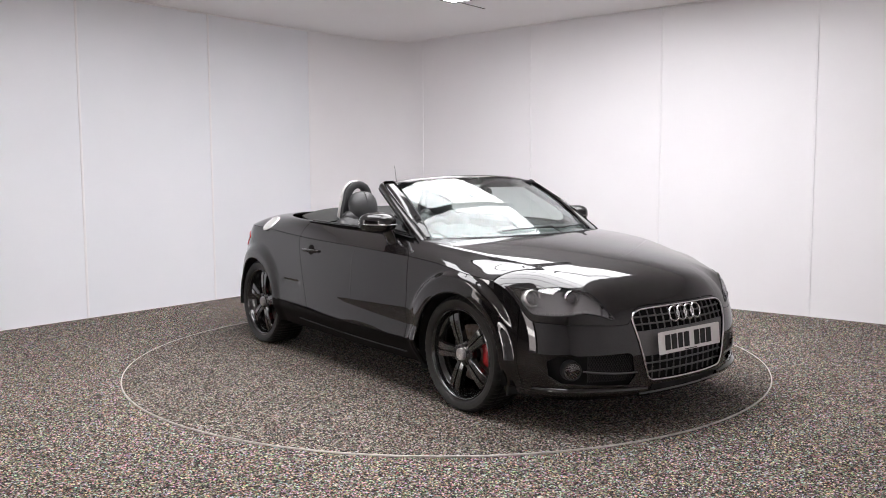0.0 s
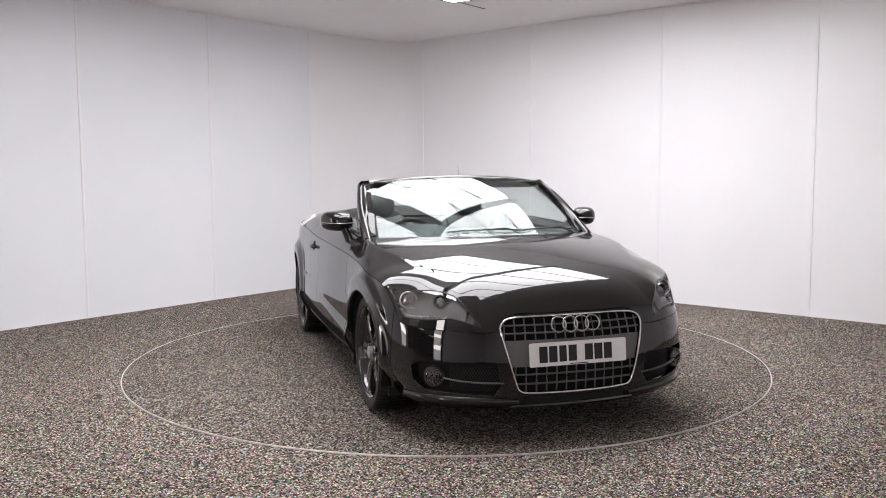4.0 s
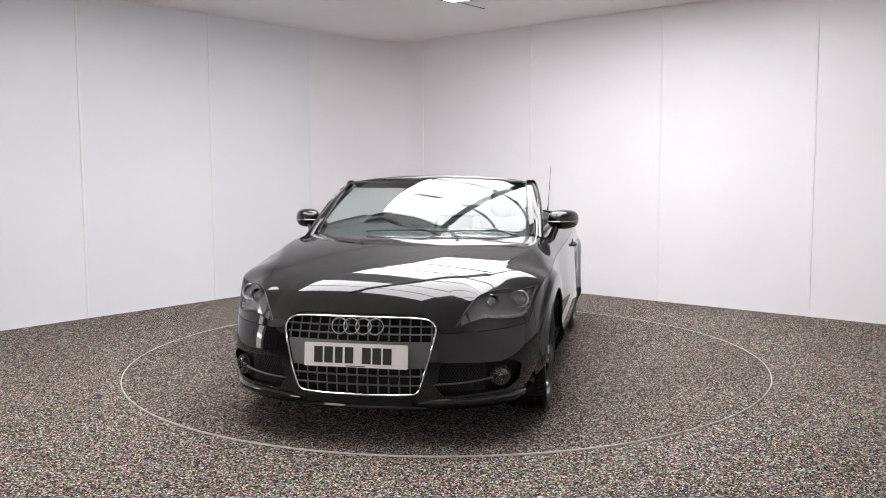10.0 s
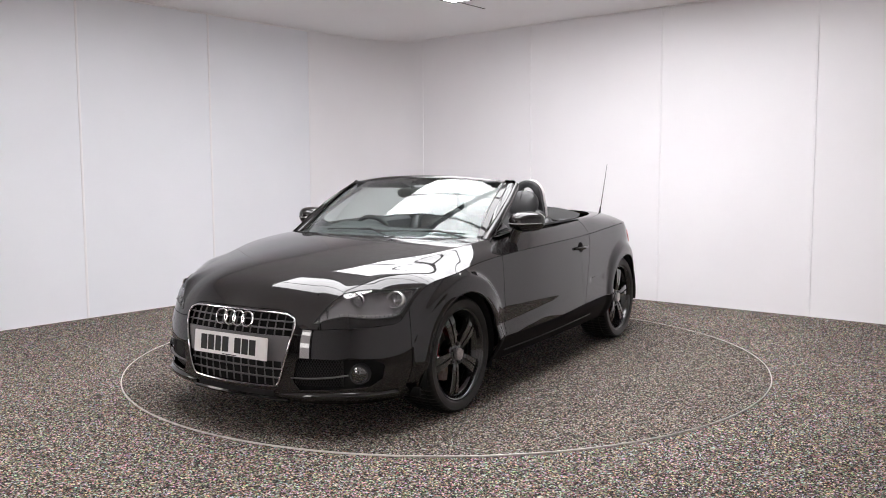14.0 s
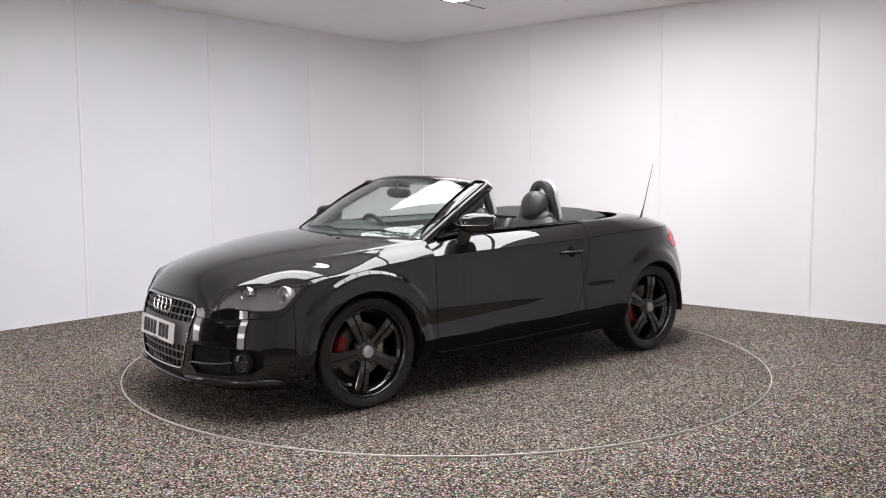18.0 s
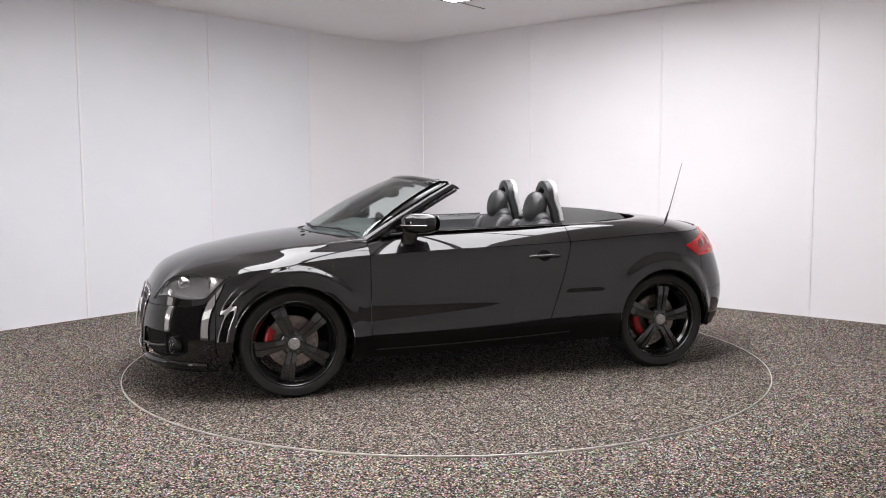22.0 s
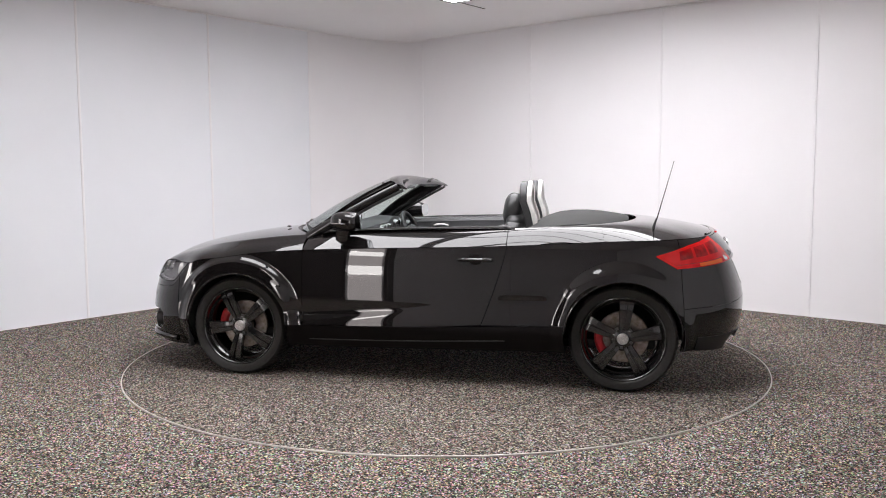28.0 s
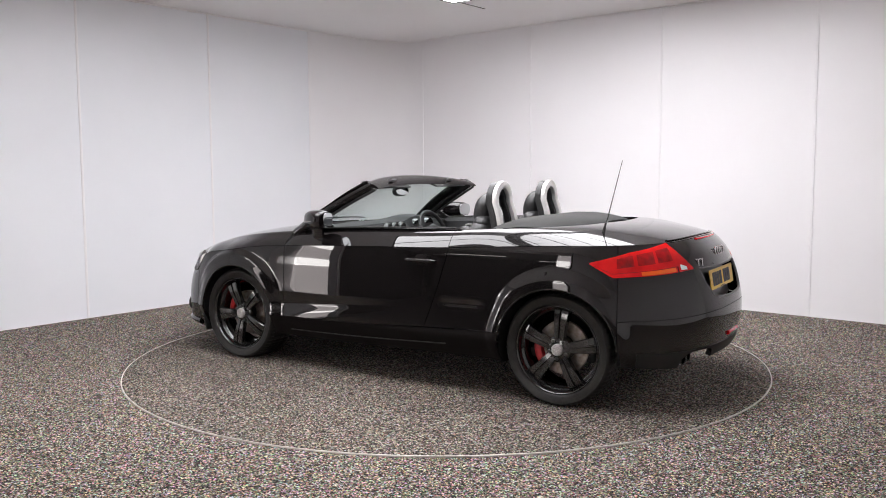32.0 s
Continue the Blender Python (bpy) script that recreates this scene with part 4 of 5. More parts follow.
# ---- cockpit ----
def hoop(y):
    h = new("roll_hoop")
    h.parent = car
    tagged(h, "roll hoop with silver outer shell and black leather inside")

    def u_path(r, leg, dx):
        pts = [(-0.665 + dx, y - r - 0.008, 0.93), (-0.640 + dx, y - r - 0.004, 1.05)]
        for w in np.linspace(math.pi, 0, 17):
            pts.append((-0.612 + dx, y + r * math.cos(w), leg + r * 1.12 * math.sin(w)))
        return pts + [(-0.640 + dx, y + r + 0.004, 1.05), (-0.665 + dx, y + r + 0.008, 0.93)]

    def ribbon(r, leg, dx, wide, thick):
        bm = bmesh.new()
        path = [Vector(p) for p in u_path(r, leg, dx)]
        rows = []
        for i, p in enumerate(path):
            d = (path[min(i + 1, len(path) - 1)] - path[max(i - 1, 0)]).normalized()
            n = d.cross(Vector((1, 0, 0))).normalized()
            x = Vector((1, 0, 0))
            rows.append([bm.verts.new(p + x * a * wide + n * b * thick) for a, b in ((-0.5, -0.35), (-0.4, -0.5), (0.4, -0.5), (0.5, -0.35), (0.5, 0.35), (0.4, 0.5), (-0.4, 0.5), (-0.5, 0.35))])
        for p, q in zip(rows, rows[1:]):
            for k in range(8):
                bm.faces.new((p[k], p[(k + 1) % 8], q[(k + 1) % 8], q[k]))
        bm.faces.new(rows[0]), bm.faces.new(rows[-1])
        bmesh.ops.recalc_face_normals(bm, faces=bm.faces)
        return bm
    part("shell", ribbon(0.097, 1.132, -0.040, 0.032, 0.044), ALLOY, h, "satin silver outer shell")
    part("pad", ribbon(0.090, 1.132, 0.000, 0.048, 0.052), LEATHER, h)


def seat(y):
    s = new("seat")
    s.parent = car
    tagged(s, "black leather sports seat with integral headrest")
    part("cushion", ellipsoid(0.27, 0.25, 0.09, pose(-0.08, y, 0.50, 0, -8, 0), 3.2), LEATHER, s)
    part("backrest", ellipsoid(0.085, 0.255, 0.30, pose(-0.50, y, 0.735, 0, -14, 0), 3.0), LEATHER, s)
    part("shoulder_pad", ellipsoid(0.065, 0.165, 0.07, pose(-0.555, y, 0.985, 0, -14, 0), 2.6), LEATHER, s)
    part("headrest", ellipsoid(0.066, 0.118, 0.112, pose(-0.540, y, 1.072, 0, -12, 0), 2.35), LEATHER, s)
    seam = [(-0.540 + 0.065 * math.cos(w), y, 1.072 + 0.111 * math.sin(w)) for w in np.linspace(-1.2, 1.9, 16)]
    part("seam", tube(seam, 0.0025, 6, up=(0, 1, 0)), LEATHER, s)
    for k in (-0.05, 0.05):
        part("post", tube([(-0.545, y + k, 0.98), (-0.54, y + k, 1.05)], 0.008, 8), CHROME, s)
    for k in (-1, 1):
        part("bolster", ellipsoid(0.09, 0.055, 0.26, pose(-0.455, y + k * 0.215, 0.73, 0, -14, 0), 2.6), LEATHER, s)


for y in (0.355, -0.355):
    hoop(y)
    seat(y)

# dashboard
bm = bmesh.new()
rows = []
for y in np.linspace(-0.745, 0.745, 41):
    c = 1 - (y / 0.745) ** 2
    brow = 0.035 * math.exp(-((y + 0.37) / 0.17) ** 4)
    sec = [(0.72 + 0.26 * c, 0.915 + 0.012 * c), (0.66 + 0.10 * c, 0.934 + 0.018 * c + brow * 0.3), (0.56 + 0.06 * c, 0.946 + 0.016 * c + brow), (0.47, 0.938 + 0.012 * c + brow), (0.435, 0.905 + brow * 0.7),
           (0.43, 0.85), (0.46, 0.75), (0.52, 0.60), (0.62, 0.45)]
    rows.append([bm.verts.new((x, y, z)) for x, z in sec])
for p, q in zip(rows, rows[1:]):
    for k in range(len(p) - 1):
        bm.faces.new((p[k], p[k + 1], q[k + 1], q[k]))
bmesh.ops.recalc_face_normals(bm, faces=bm.faces)
dash = part("dashboard", bm, DASH, car, "soft dark dashboard with round vents")
for y in (-0.09, 0.0, 0.09, 0.66, -0.66):
    part("air_vent", lathe([(0.018, 0.0), (0.036, 0.004), (0.041, 0.0), (0.041, -0.03), (0.018, -0.03)], 24, "X"), BOLT, dash, "round dark metal air vent", pose(0.432, y, 0.905, 0, 14, 180))
for y in (-0.29, -0.45):
    part("instrument_dial", lathe([(0.0, 0.0), (0.052, 0.0), (0.058, 0.006), (0.06, 0.0), (0.06, -0.03)], 28, "X"), GLOSS_BLACK, dash, "", pose(0.44, y, 0.905, 0, 14, 180))
part("centre_console", block(0.9, 0.24, 0.22, 0.03, pose(0.0, 0, 0.45)), DASH, car)
part("gear_lever", merged(tube([(0.22, 0, 0.55), (0.20, 0, 0.66)], 0.012, 8), ellipsoid(0.028, 0.024, 0.035, pose(0.2, 0, 0.675))), ALLOY, car)
# steering wheel on the car's right
steer = part("steering_wheel", lathe([(0.165 + 0.016 * math.cos(w), 0.016 * math.sin(w)) for w in np.linspace(0, 2 * math.pi, 13)], 48, "X"), LEATHER, car, "leather-rimmed steering wheel with three spokes", pose(0.335, -0.37, 0.862, 0, 24, 0))
part("boss", lathe([(0.0, -0.045), (0.045, -0.04), (0.062, -0.02), (0.06, 0.03), (0.0, 0.03)], 32, "X"), DASH, steer)
for w in (0, 180, 270):
    part("spoke", block(0.014, 0.11, 0.034, 0.005, pose(0, 0, 0, w, 0, 0) @ pose(0, 0.105, 0)), ALLOY, steer)
part("column", tube([(0.35, -0.37, 0.86), (0.55, -0.37, 0.78)], 0.04, 12), PLASTIC, car)

# inner door panels and the lining behind the seats
for sgn in (1, -1):
    bm = bmesh.new()
    rows = []
    for x in np.linspace(0.66, -0.60, 24):
        top_z = float(np.interp(x, [-0.6, 0.0, 0.45, 0.66], [0.981, 0.970, 0.958, 0.934])) - 0.004
        rows.append([bm.verts.new((x, sgn * y, z)) for y, z in ((0.78, top_z), (0.735, top_z - 0.002), (0.705, top_z - 0.03), (0.70, top_z - 0.12), (0.66, top_z - 0.20), (0.69, top_z - 0.24), (0.70, 0.34))])
    for p, q in zip(rows, rows[1:]):
        for k in range(6):
            bm.faces.new((p[k], p[k + 1], q[k + 1], q[k]))
    bmesh.ops.recalc_face_normals(bm, faces=bm.faces)
    lining = part("door_lining", bm, DASH, car)
    part("pull_handle", tube([(0.24, sgn * 0.695, 0.895), (0.21, sgn * 0.68, 0.905), (0.15, sgn * 0.68, 0.905), (0.12, sgn * 0.695, 0.895)], 0.007, 8), ALLOY, lining, "bright inner door handle")
    part("window_rail", tube([(0.60, sgn * 0.765, 0.946), (0.2, sgn * 0.777, 0.968), (-0.2, sgn * 0.777, 0.977), (-0.55, sgn * 0.766, 0.984)], 0.006, 6), PLASTIC, lining)
part("rear_bulkhead", block(0.06, 1.42, 0.66, 0.02, pose(-0.70, 0, 0.64)), DASH, car)
# folded hood under its cover
bm = bmesh.new()
rows = []
for x, w, z in ((-0.665, 0.70, 0.985), (-0.72, 0.695, 1.012), (-0.80, 0.68, 1.036), (-0.90, 0.655, 1.048), (-1.0, 0.615, 1.050), (-1.10, 0.55, 1.044), (-1.19, 0.47, 1.033), (-1.255, 0.38, 1.024), (-1.285, 0.30, 1.014), (-1.29, 0.28, 0.99)):
    rows.append([bm.verts.new((x, w * u, z - 0.055 * abs(u) ** 4)) for u in np.linspace(-1, 1, 25)])
for p, q in zip(rows, rows[1:]):
    for k in range(24):
        bm.faces.new((p[k], p[k + 1], q[k + 1], q[k]))
bmesh.ops.recalc_face_normals(bm, faces=bm.faces)
rim(bm, 0.05)
part("folded_hood", bm, FABRIC, car, "black fabric hood folded flat behind the seats")


# ---- outside mirrors ----
for sgn in (1, -1):
    m = part("door_mirror", ellipsoid(0.118, 0.080, 0.062, pose(0.443, sgn * 0.873, 1.015, 0, 0, -sgn * 25.6), 2.7), PAINT, car, "glossy black door mirror on a foot")
    bm = m.data
    for v in bm.vertices:
        if v.co.x < 0.372:
            v.co.x = 0.372 + (v.co.x - 0.372) * 0.12
    part("glass", ellipsoid(0.004, 0.066, 0.049, pose(0.356, sgn * 0.880, 1.015, 0, 0, sgn * 12), 2.7), MIRROR, m)
    turned = pose(0.443, sgn * 0.873, 1.006, 0, 0, -sgn * 25.6)
    loop = [turned @ Vector((0.1195 * math.copysign(abs(math.cos(w)) ** 0.741, math.cos(w)), sgn * 0.0815 * math.copysign(abs(math.sin(w)) ** 0.741, math.sin(w)), 0)) for w in np.linspace(-0.7, 1.9, 22)]
    part("indicator", tube(loop, 0.0022, 6), LAMP_STRIP, m, "thin pale strip round the mirror")
    part("foot", tube([(0.502, sgn * 0.775, 0.84), (0.50, sgn * 0.795, 0.875), (0.498, sgn * 0.815, 0.925), (0.485, sgn * 0.838, 0.985)], [0.078, 0.052, 0.05, 0.052], 16, up=(0, 1, 0), flat=0.5), GLOSS_BLACK, m)
    part("sail", prism([(0.67, 0.93), (0.44, 0.95), (0.42, 0.965), (0.53, 1.02)], 0.012, 0.003, Matrix.Rotation(radians(90), 4, "X") @ pose(0, 0, -sgn * 0.733)), GLOSS_BLACK, m)


# ---- nose ----
def out(s, z, k):
    """A point k metres proud of the flank."""
    s, z = np.asarray(s, float), np.asarray(z, float)
    p = skirt(s, z)
    du, dv = skirt(s + 0.004, z) - skirt(s - 0.004, z), skirt(s, z + 0.004) - skirt(s, z - 0.004)
    n = np.cross(du, dv)
    n = n / np.linalg.norm(n, axis=-1, keepdims=True)
    return p + n * k


def ys(y):
    return math.copysign(s_y(abs(y)), y)


def half_at(z):
    """The grille's half width at a height."""
    return float(np.interp(z, [0.252, 0.264, 0.29, 0.54, 0.575, 0.606, 0.62], [0.262, 0.294, 0.313, 0.383, 0.39, 0.37, 0.315]))


grille = new("grille")
grille.parent = car
tagged(grille, "deep dark grille in a chrome surround")
loop = []
for (s0, z0), (s1, z1) in zip(GRILLE_S, np.roll(GRILLE_S, -1, 0)):
    loop += [(s0 + (s1 - s0) * t, z0 + (z1 - z0) * t) for t in np.linspace(0, 1, 3)[:-1]]
part("surround", tube([out(s, z, 0.003) for s, z in loop], 0.0052, 10, closed=True), CHROME, grille, "chrome surround")
a, b = skirt_grid(np.linspace(-s_y(0.46), s_y(0.46), 44), 0.20, 0.632, 12)
part("backing", sheet(a, b, lambda s, z: out(s, z, -0.052), depth=0), LINER, grille)
w = np.linspace(-1, 1, 31)
a = np.array([[ys(u * half_at(z) * 0.985) for z in np.linspace(0.384, 0.512, 6)] for u in w])
b = np.repeat(np.linspace(0.384, 0.512, 6)[None], 31, 0)
part("plate_panel", sheet(a, b, lambda s, z: out(s, z, -0.006), depth=0.02), GRILLE_GREY, grille, "grey panel behind the number plate")
for z in (0.584, 0.546, 0.345, 0.299):
    h = half_at(z) * 0.985
    part("bar", tube([out(ys(u * h), z, -0.010) for u in np.linspace(-1, 1, 19)], 0.0058, 6, flat=0.8), GRILLE_GREY, grille)
for k in range(-7, 8):
    y = k * 0.0525
    for z0, z1 in ((0.515, 0.617), (0.256, 0.383)):
        zs = [z for z in np.linspace(z0, z1, 7) if abs(y) < half_at(z) * 0.985]
        if len(zs) > 1:
            part("bar", tube([out(ys(y), z, -0.016) for z in zs], 0.0042, 6), GRILLE_GREY, grille)
# four linked rings
for k in range(4):
    y = (k - 1.5) * 0.0615
    p = out(ys(y), 0.577, 0.006)
    ring = tube([(0, 0.0385 * math.cos(w), 0.0385 * math.sin(w)) for w in np.linspace(0, 2 * math.pi, 33)[:-1]], 0.0052, 8, closed=True, up=(1, 0, 0))
    part("badge_ring", ring, CHROME, grille, "chrome ring", pose(p[0], p[1], p[2], 0, -14, 0))


def number_plate(mat, at, label):
    plate = part("number_plate", prism([(x, z) for x, z in [(0.26 * i, 0.0575 * j) for i, j in ((-0.98, -1), (0.98, -1), (1, -0.92), (1, 0.92), (0.98, 1), (-0.98, 1), (-1, 0.92), (-1, -0.92))]], 0.004), mat, car, label, at)
    x = -0.205
    for k in range(7):
        part("character_bar", block(0.043 if k != 2 else 0.038, 0.078, 0.002, 0), PLATE_BLACK, plate, "", pose(x + 0.017, 0, 0.003))
        x += 0.052 + (0.035 if k == 3 else 0.0)
    part("maker_strip", block(0.10, 0.004, 0.001, 0), PLATE_BLACK, plate, "", pose(0, -0.052, 0.0026))
    for i in (-0.235, 0.235):
        part("screw_cap", lathe([(0, 0.004), (0.004, 0.004), (0.005, 0.002)], 10, "Z"), mat, plate, "", pose(i, 0, 0))


FACE = Matrix(((0, 0, 1, 0), (1, 0, 0, 0), (0, 1, 0, 0), (0, 0, 0, 1)))     # turns a plate to look along x
number_plate(PLATE_WHITE, pose(2.098, 0, 0.444, 0, -6, 0) @ FACE, "white number plate with dark characters")

# fog lamps in their intakes
for sgn in (1, -1):
    intake = new("lower_intake")
    intake.parent = car
    tagged(intake, "black lower air intake with a round fog lamp")
    s0, s1 = s_y(0.36), s_y(0.79)
    a, b = skirt_grid(np.linspace(s0, s1, 24) * sgn, 0.225, 0.43, 10)
    part("backing", sheet(a, b, lambda s, z: out(s, z, -0.045), depth=0, flip=sgn < 0), LINER, intake)
    for z, k in ((0.308, -0.004),):
        part("fin", tube([out(s * sgn, z + 0.02 * t * t, k) for t, s in zip(np.linspace(0, 1, 14), np.linspace(s_y(0.375), s_y(0.642), 14))], 0.0065, 8, flat=0.7), GRILLE_GREY, intake, "satin grey fin")
    weave = []
    for k in range(20):
        for way in (-1, 1):
            run = [(s_y(0.39) + 0.015 * k + way * 0.09 * (u - 0.5), 0.262 + 0.14 * u) for u in (0.0, 0.33, 0.66, 1.0)]
            weave.append(tube([out(np.clip(s, s_y(0.38), s_y(0.62)) * sgn, z, -0.03) for s, z in run], 0.0017, 4))
    part("mesh", merged(*weave), PLASTIC, intake, "fine black diamond mesh")
    edge = [(s0_ + (s1_ - s0_) * t, z0_ + (z1_ - z0_) * t) for (s0_, z0_), (s1_, z1_) in zip(FOG, np.roll(FOG, -1, 0)) for t in np.linspace(0, 1, 5)[:-1]]
    part("rim", tube([out(s * sgn, z, -0.003) for s, z in edge], 0.003, 6, closed=True), PAINT, intake)
    p = out(s_y(0.685), 0.327, -0.018)
    at = pose(p[0], p[1] * sgn, p[2], 0, 0, sgn * 22)
    part("lamp_bezel", lathe([(0.040, 0.012), (0.045, 0.014), (0.05, 0.010), (0.052, -0.03), (0.04, -0.03)], 32, "X"), PLASTIC, intake, "", at)
    part("lamp_bowl", lathe([(0.0, -0.025), (0.02, -0.02), (0.034, -0.002), (0.041, 0.010)], 28, "X"), GLOSS_BLACK, intake, "", at)
    part("bulb", ellipsoid(0.010, 0.011, 0.011, at @ pose(0.001, 0, 0)), CHROME, intake, "small bright bulb")
    part("lamp_glass", lathe([(0.0, 0.020), (0.025, 0.018), (0.041, 0.012), (0.041, 0.009), (0.0, 0.016)], 28, "X"), LENS, intake, "", at)
# splitter lip below the bumper
for sgn in (1, -1):
    t = np.linspace(s_y(0.30), s_x(1.72), 30)
    part("splitter", tube([out(s * sgn, 0.208 + 0.012 * math.sin(i / 29 * 3.14), -0.006) for i, s in enumerate(t)], [0.010 + 0.016 * math.sin(min(1, (i + 2) / 8) * 1.57) for i in range(30)], 12, flat=0.9), PAINT, car, "rounded black bumper lip")
part("lower_lip", tube([out(ys(y), 0.183, 0.0) for y in np.linspace(-0.34, 0.34, 24)], 0.013, 8), GLOSS_BLACK, car)
part("lower_slot", sheet(*skirt_grid(np.linspace(-s_y(0.27), s_y(0.27), 24), 0.200, 0.232, 4), lambda s, z: out(s, z, 0.003), depth=0.01), LINER, car)
# lamp washer covers
for sgn in (1, -1):
    a, b = skirt_grid(np.linspace(s_y(0.60), s_y(0.665), 6) * sgn, 0.492, 0.518, 4)
    part("washer_cover", sheet(a, b, lambda s, z: out(s, z, 0.0010), depth=0.003, flip=sgn < 0), PAINT, car)

# headlamps
for sgn in (1, -1):
    lamp = new("headlamp")
    lamp.parent = car
    tagged(lamp, "smoked grey headlamp with two round projectors under a clear cover")
    va, wa = np.linspace(0.05, 1, 26), np.linspace(0, 1, 9)
    pts = np.zeros((26, 9, 3))
    for i, v in enumerate(va):
        lo, hi = hl_low(v), HL_UP(v)
        for j, w in enumerate(wa):
            x, y = lo + (hi - lo) * w
            s, q = plan_to_bonnet(x, y)
            pts[i, j] = bonnet_at(np.array(s), np.array(q))
    nrm = np.cross(np.gradient(pts, axis=0), np.gradient(pts, axis=1))
    nrm /= np.linalg.norm(nrm, axis=-1, keepdims=True) + 1e-9
    nrm *= np.sign(nrm[13, 4, 2])
    nrm[-3:], nrm[0] = nrm[-4], nrm[1]      # the pointed ends take their neighbours' direction
    ia, ja = np.meshgrid(np.arange(26), np.arange(9), indexing="ij")
    flipm = np.array([1, sgn, 1])

    def lifted(k):
        return lambda i, j: (pts + nrm * k)[i.astype(int), j.astype(int)] * flipm
    bm = sheet(ia, ja, lifted(0.0015), depth=0, flip=sgn < 0)
    bm.normal_update()
    bmesh.ops.solidify(bm, geom=bm.faces[:], thickness=0.003)
    bmesh.ops.recalc_face_normals(bm, faces=bm.faces)
    lens = part("cover", bm, LENS, lamp, "clear curved cover")
    lens.visible_shadow = False
    bowl = (pts - nrm * (0.005 + 0.030 * np.minimum(1, np.arange(26) / 10.0))[:, None, None]) * flipm
    part("housing", sheet(ia, ja, lambda i, j: bowl[i.astype(int), j.astype(int)], depth=-0.003, flip=sgn < 0), LAMP_GREY, lamp)
    rimline = [*pts[:, 0], *pts[-1, 1:], *pts[::-1, -1][1:], *pts[0, ::-1][1:-1]]
    part("seal", tube([p * flipm for p in rimline], 0.0035, 6, closed=True), PLASTIC, lamp)
    for (i, j, r, name) in ((19, 5, 0.046, "projector"), (11, 5, 0.038, "projector")):
        p = (pts[i, j] - nrm[i, j] * 0.020) * flipm
        at = pose(p[0], p[1], p[2] - 0.004, 0, -12, sgn * 14)
        pr = part(name, lathe([(r * 0.82, 0.01), (r * 0.92, 0.016), (r, 0.01), (r * 1.02, -0.03), (r * 0.8, -0.03)], 32, "X"), CHROME if i == 11 else ALLOY, lamp, "bright lamp ring", at)
        part("lens_bulb", lathe([(0.0, 0.016), (r * 0.4, 0.013), (r * 0.7, 0.004), (r * 0.82, -0.01)], 28, "X"), GLOSS_BLACK if i == 18 else CHROME, lamp, "", at)
    for k in range(4, 22):
        p = ((pts[k, 0] + pts[k, 1]) / 2 - nrm[k, 1] * 0.011) * flipm
        part("light_strip", block(0.019, 0.012, 0.013, 0.002, pose(p[0], p[1], p[2], 0, 0, -sgn * 30)), LAMP_STRIP, lamp)

# ---- flanks ----
for sgn in (1, -1):
    c = s_x(-0.37)
    # recess behind the handle as a flat lump, its shade put into the colour
    bowl = part("handle_bowl_shade", ellipsoid(0.050, 0.007, 0.048, Matrix.Translation(out(c, 0.780, -0.004) * np.array([1, sgn, 1])), 2.0), SILL_BLACK, car)
    p = [out(c + k, 0.787, h) * np.array([1, sgn, 1]) for k, h in ((-0.105, 0.006), (-0.085, 0.018), (-0.04, 0.026), (0.04, 0.026), (0.085, 0.018), (0.108, 0.006))]
    h = part("door_handle", tube(p, [0.007, 0.011, 0.012, 0.012, 0.011, 0.007], 10), PAINT, car, "body-coloured bar door handle")
    # thin chrome line standing in for the highlight along the bar
    part("edge_highlight", tube([q + np.array([0, sgn * 0.008, 0.008]) for q in p[1:-1]], 0.0013, 6), CHROME, h)
    # crease where door meets sill, and small repeaters
    part("sill_strip", tube([out(s * sgn, float(sill_z(s)) - 0.094, 0.004) for s in np.linspace(s_x(0.72), s_x(-0.55), 24)], 0.004, 6), PLASTIC, car)
    # flap ahead of the front wheel
    part("air_dam", block(0.02, 0.22, 0.05, 0.006, pose(FW + 0.37, sgn * 0.72, 0.19, 0, 8, 0)), LINER, car)

# filler cap on the right rear shoulder
s, q = s_x(-1.13), 0.18
p = deck_at(-np.array(s), np.array(q))
du = deck_at(-np.array(s + 0.01), np.array(q)) - deck_at(-np.array(s - 0.01), np.array(q))
dv = deck_at(-np.array(s), np.array(q + 0.05)) - deck_at(-np.array(s), np.array(q - 0.05))
n = Vector(np.cross(du, dv)).normalized()
if n.z < 0:
    n = -n
cap = part("filler_cap", lathe([(0.0, 0.006), (0.05, 0.006), (0.054, 0.004), (0.058, 0.007), (0.072, 0.006), (0.078, -0.004)], 40, "Z"), ALLOY, car, "round brushed metal filler cap", Matrix.Translation(p) @ n.to_track_quat("Z", "Y").to_matrix().to_4x4())
for k in range(8):
    w = 2 * math.pi * k / 8
    part("screw", lathe([(0, 0.002), (0.004, 0.002), (0.005, -0.002)], 8, "Z"), CHROME, cap, "", pose(0.064 * math.cos(w), 0.064 * math.sin(w), 0.007))

# aerial
mast = part("aerial", tube([(-1.432, 0.606, 0.965), (-1.46, 0.610, 1.065), (-1.545, 0.623, 1.382)], [0.004, 0.0032, 0.0016], 8), PLASTIC, car, "thin black whip aerial")
part("aerial_base", tube([(-1.430, 0.605, 0.945), (-1.434, 0.606, 0.985), (-1.448, 0.608, 1.035)], [0.017, 0.009, 0.004], 10), PLASTIC, mast)

# ---- tail ----
s_tip, s_bot, s_end = s_x(-1.446), s_x(-1.575), s_ry(0.458)


def corners(*knots):
    """A line with sharp corners: outline parameter and height over 0 to 1."""
    v, s, z = zip(*knots)
    return lambda x: np.stack([np.interp(x, v, s), np.interp(x, v, z)], -1)


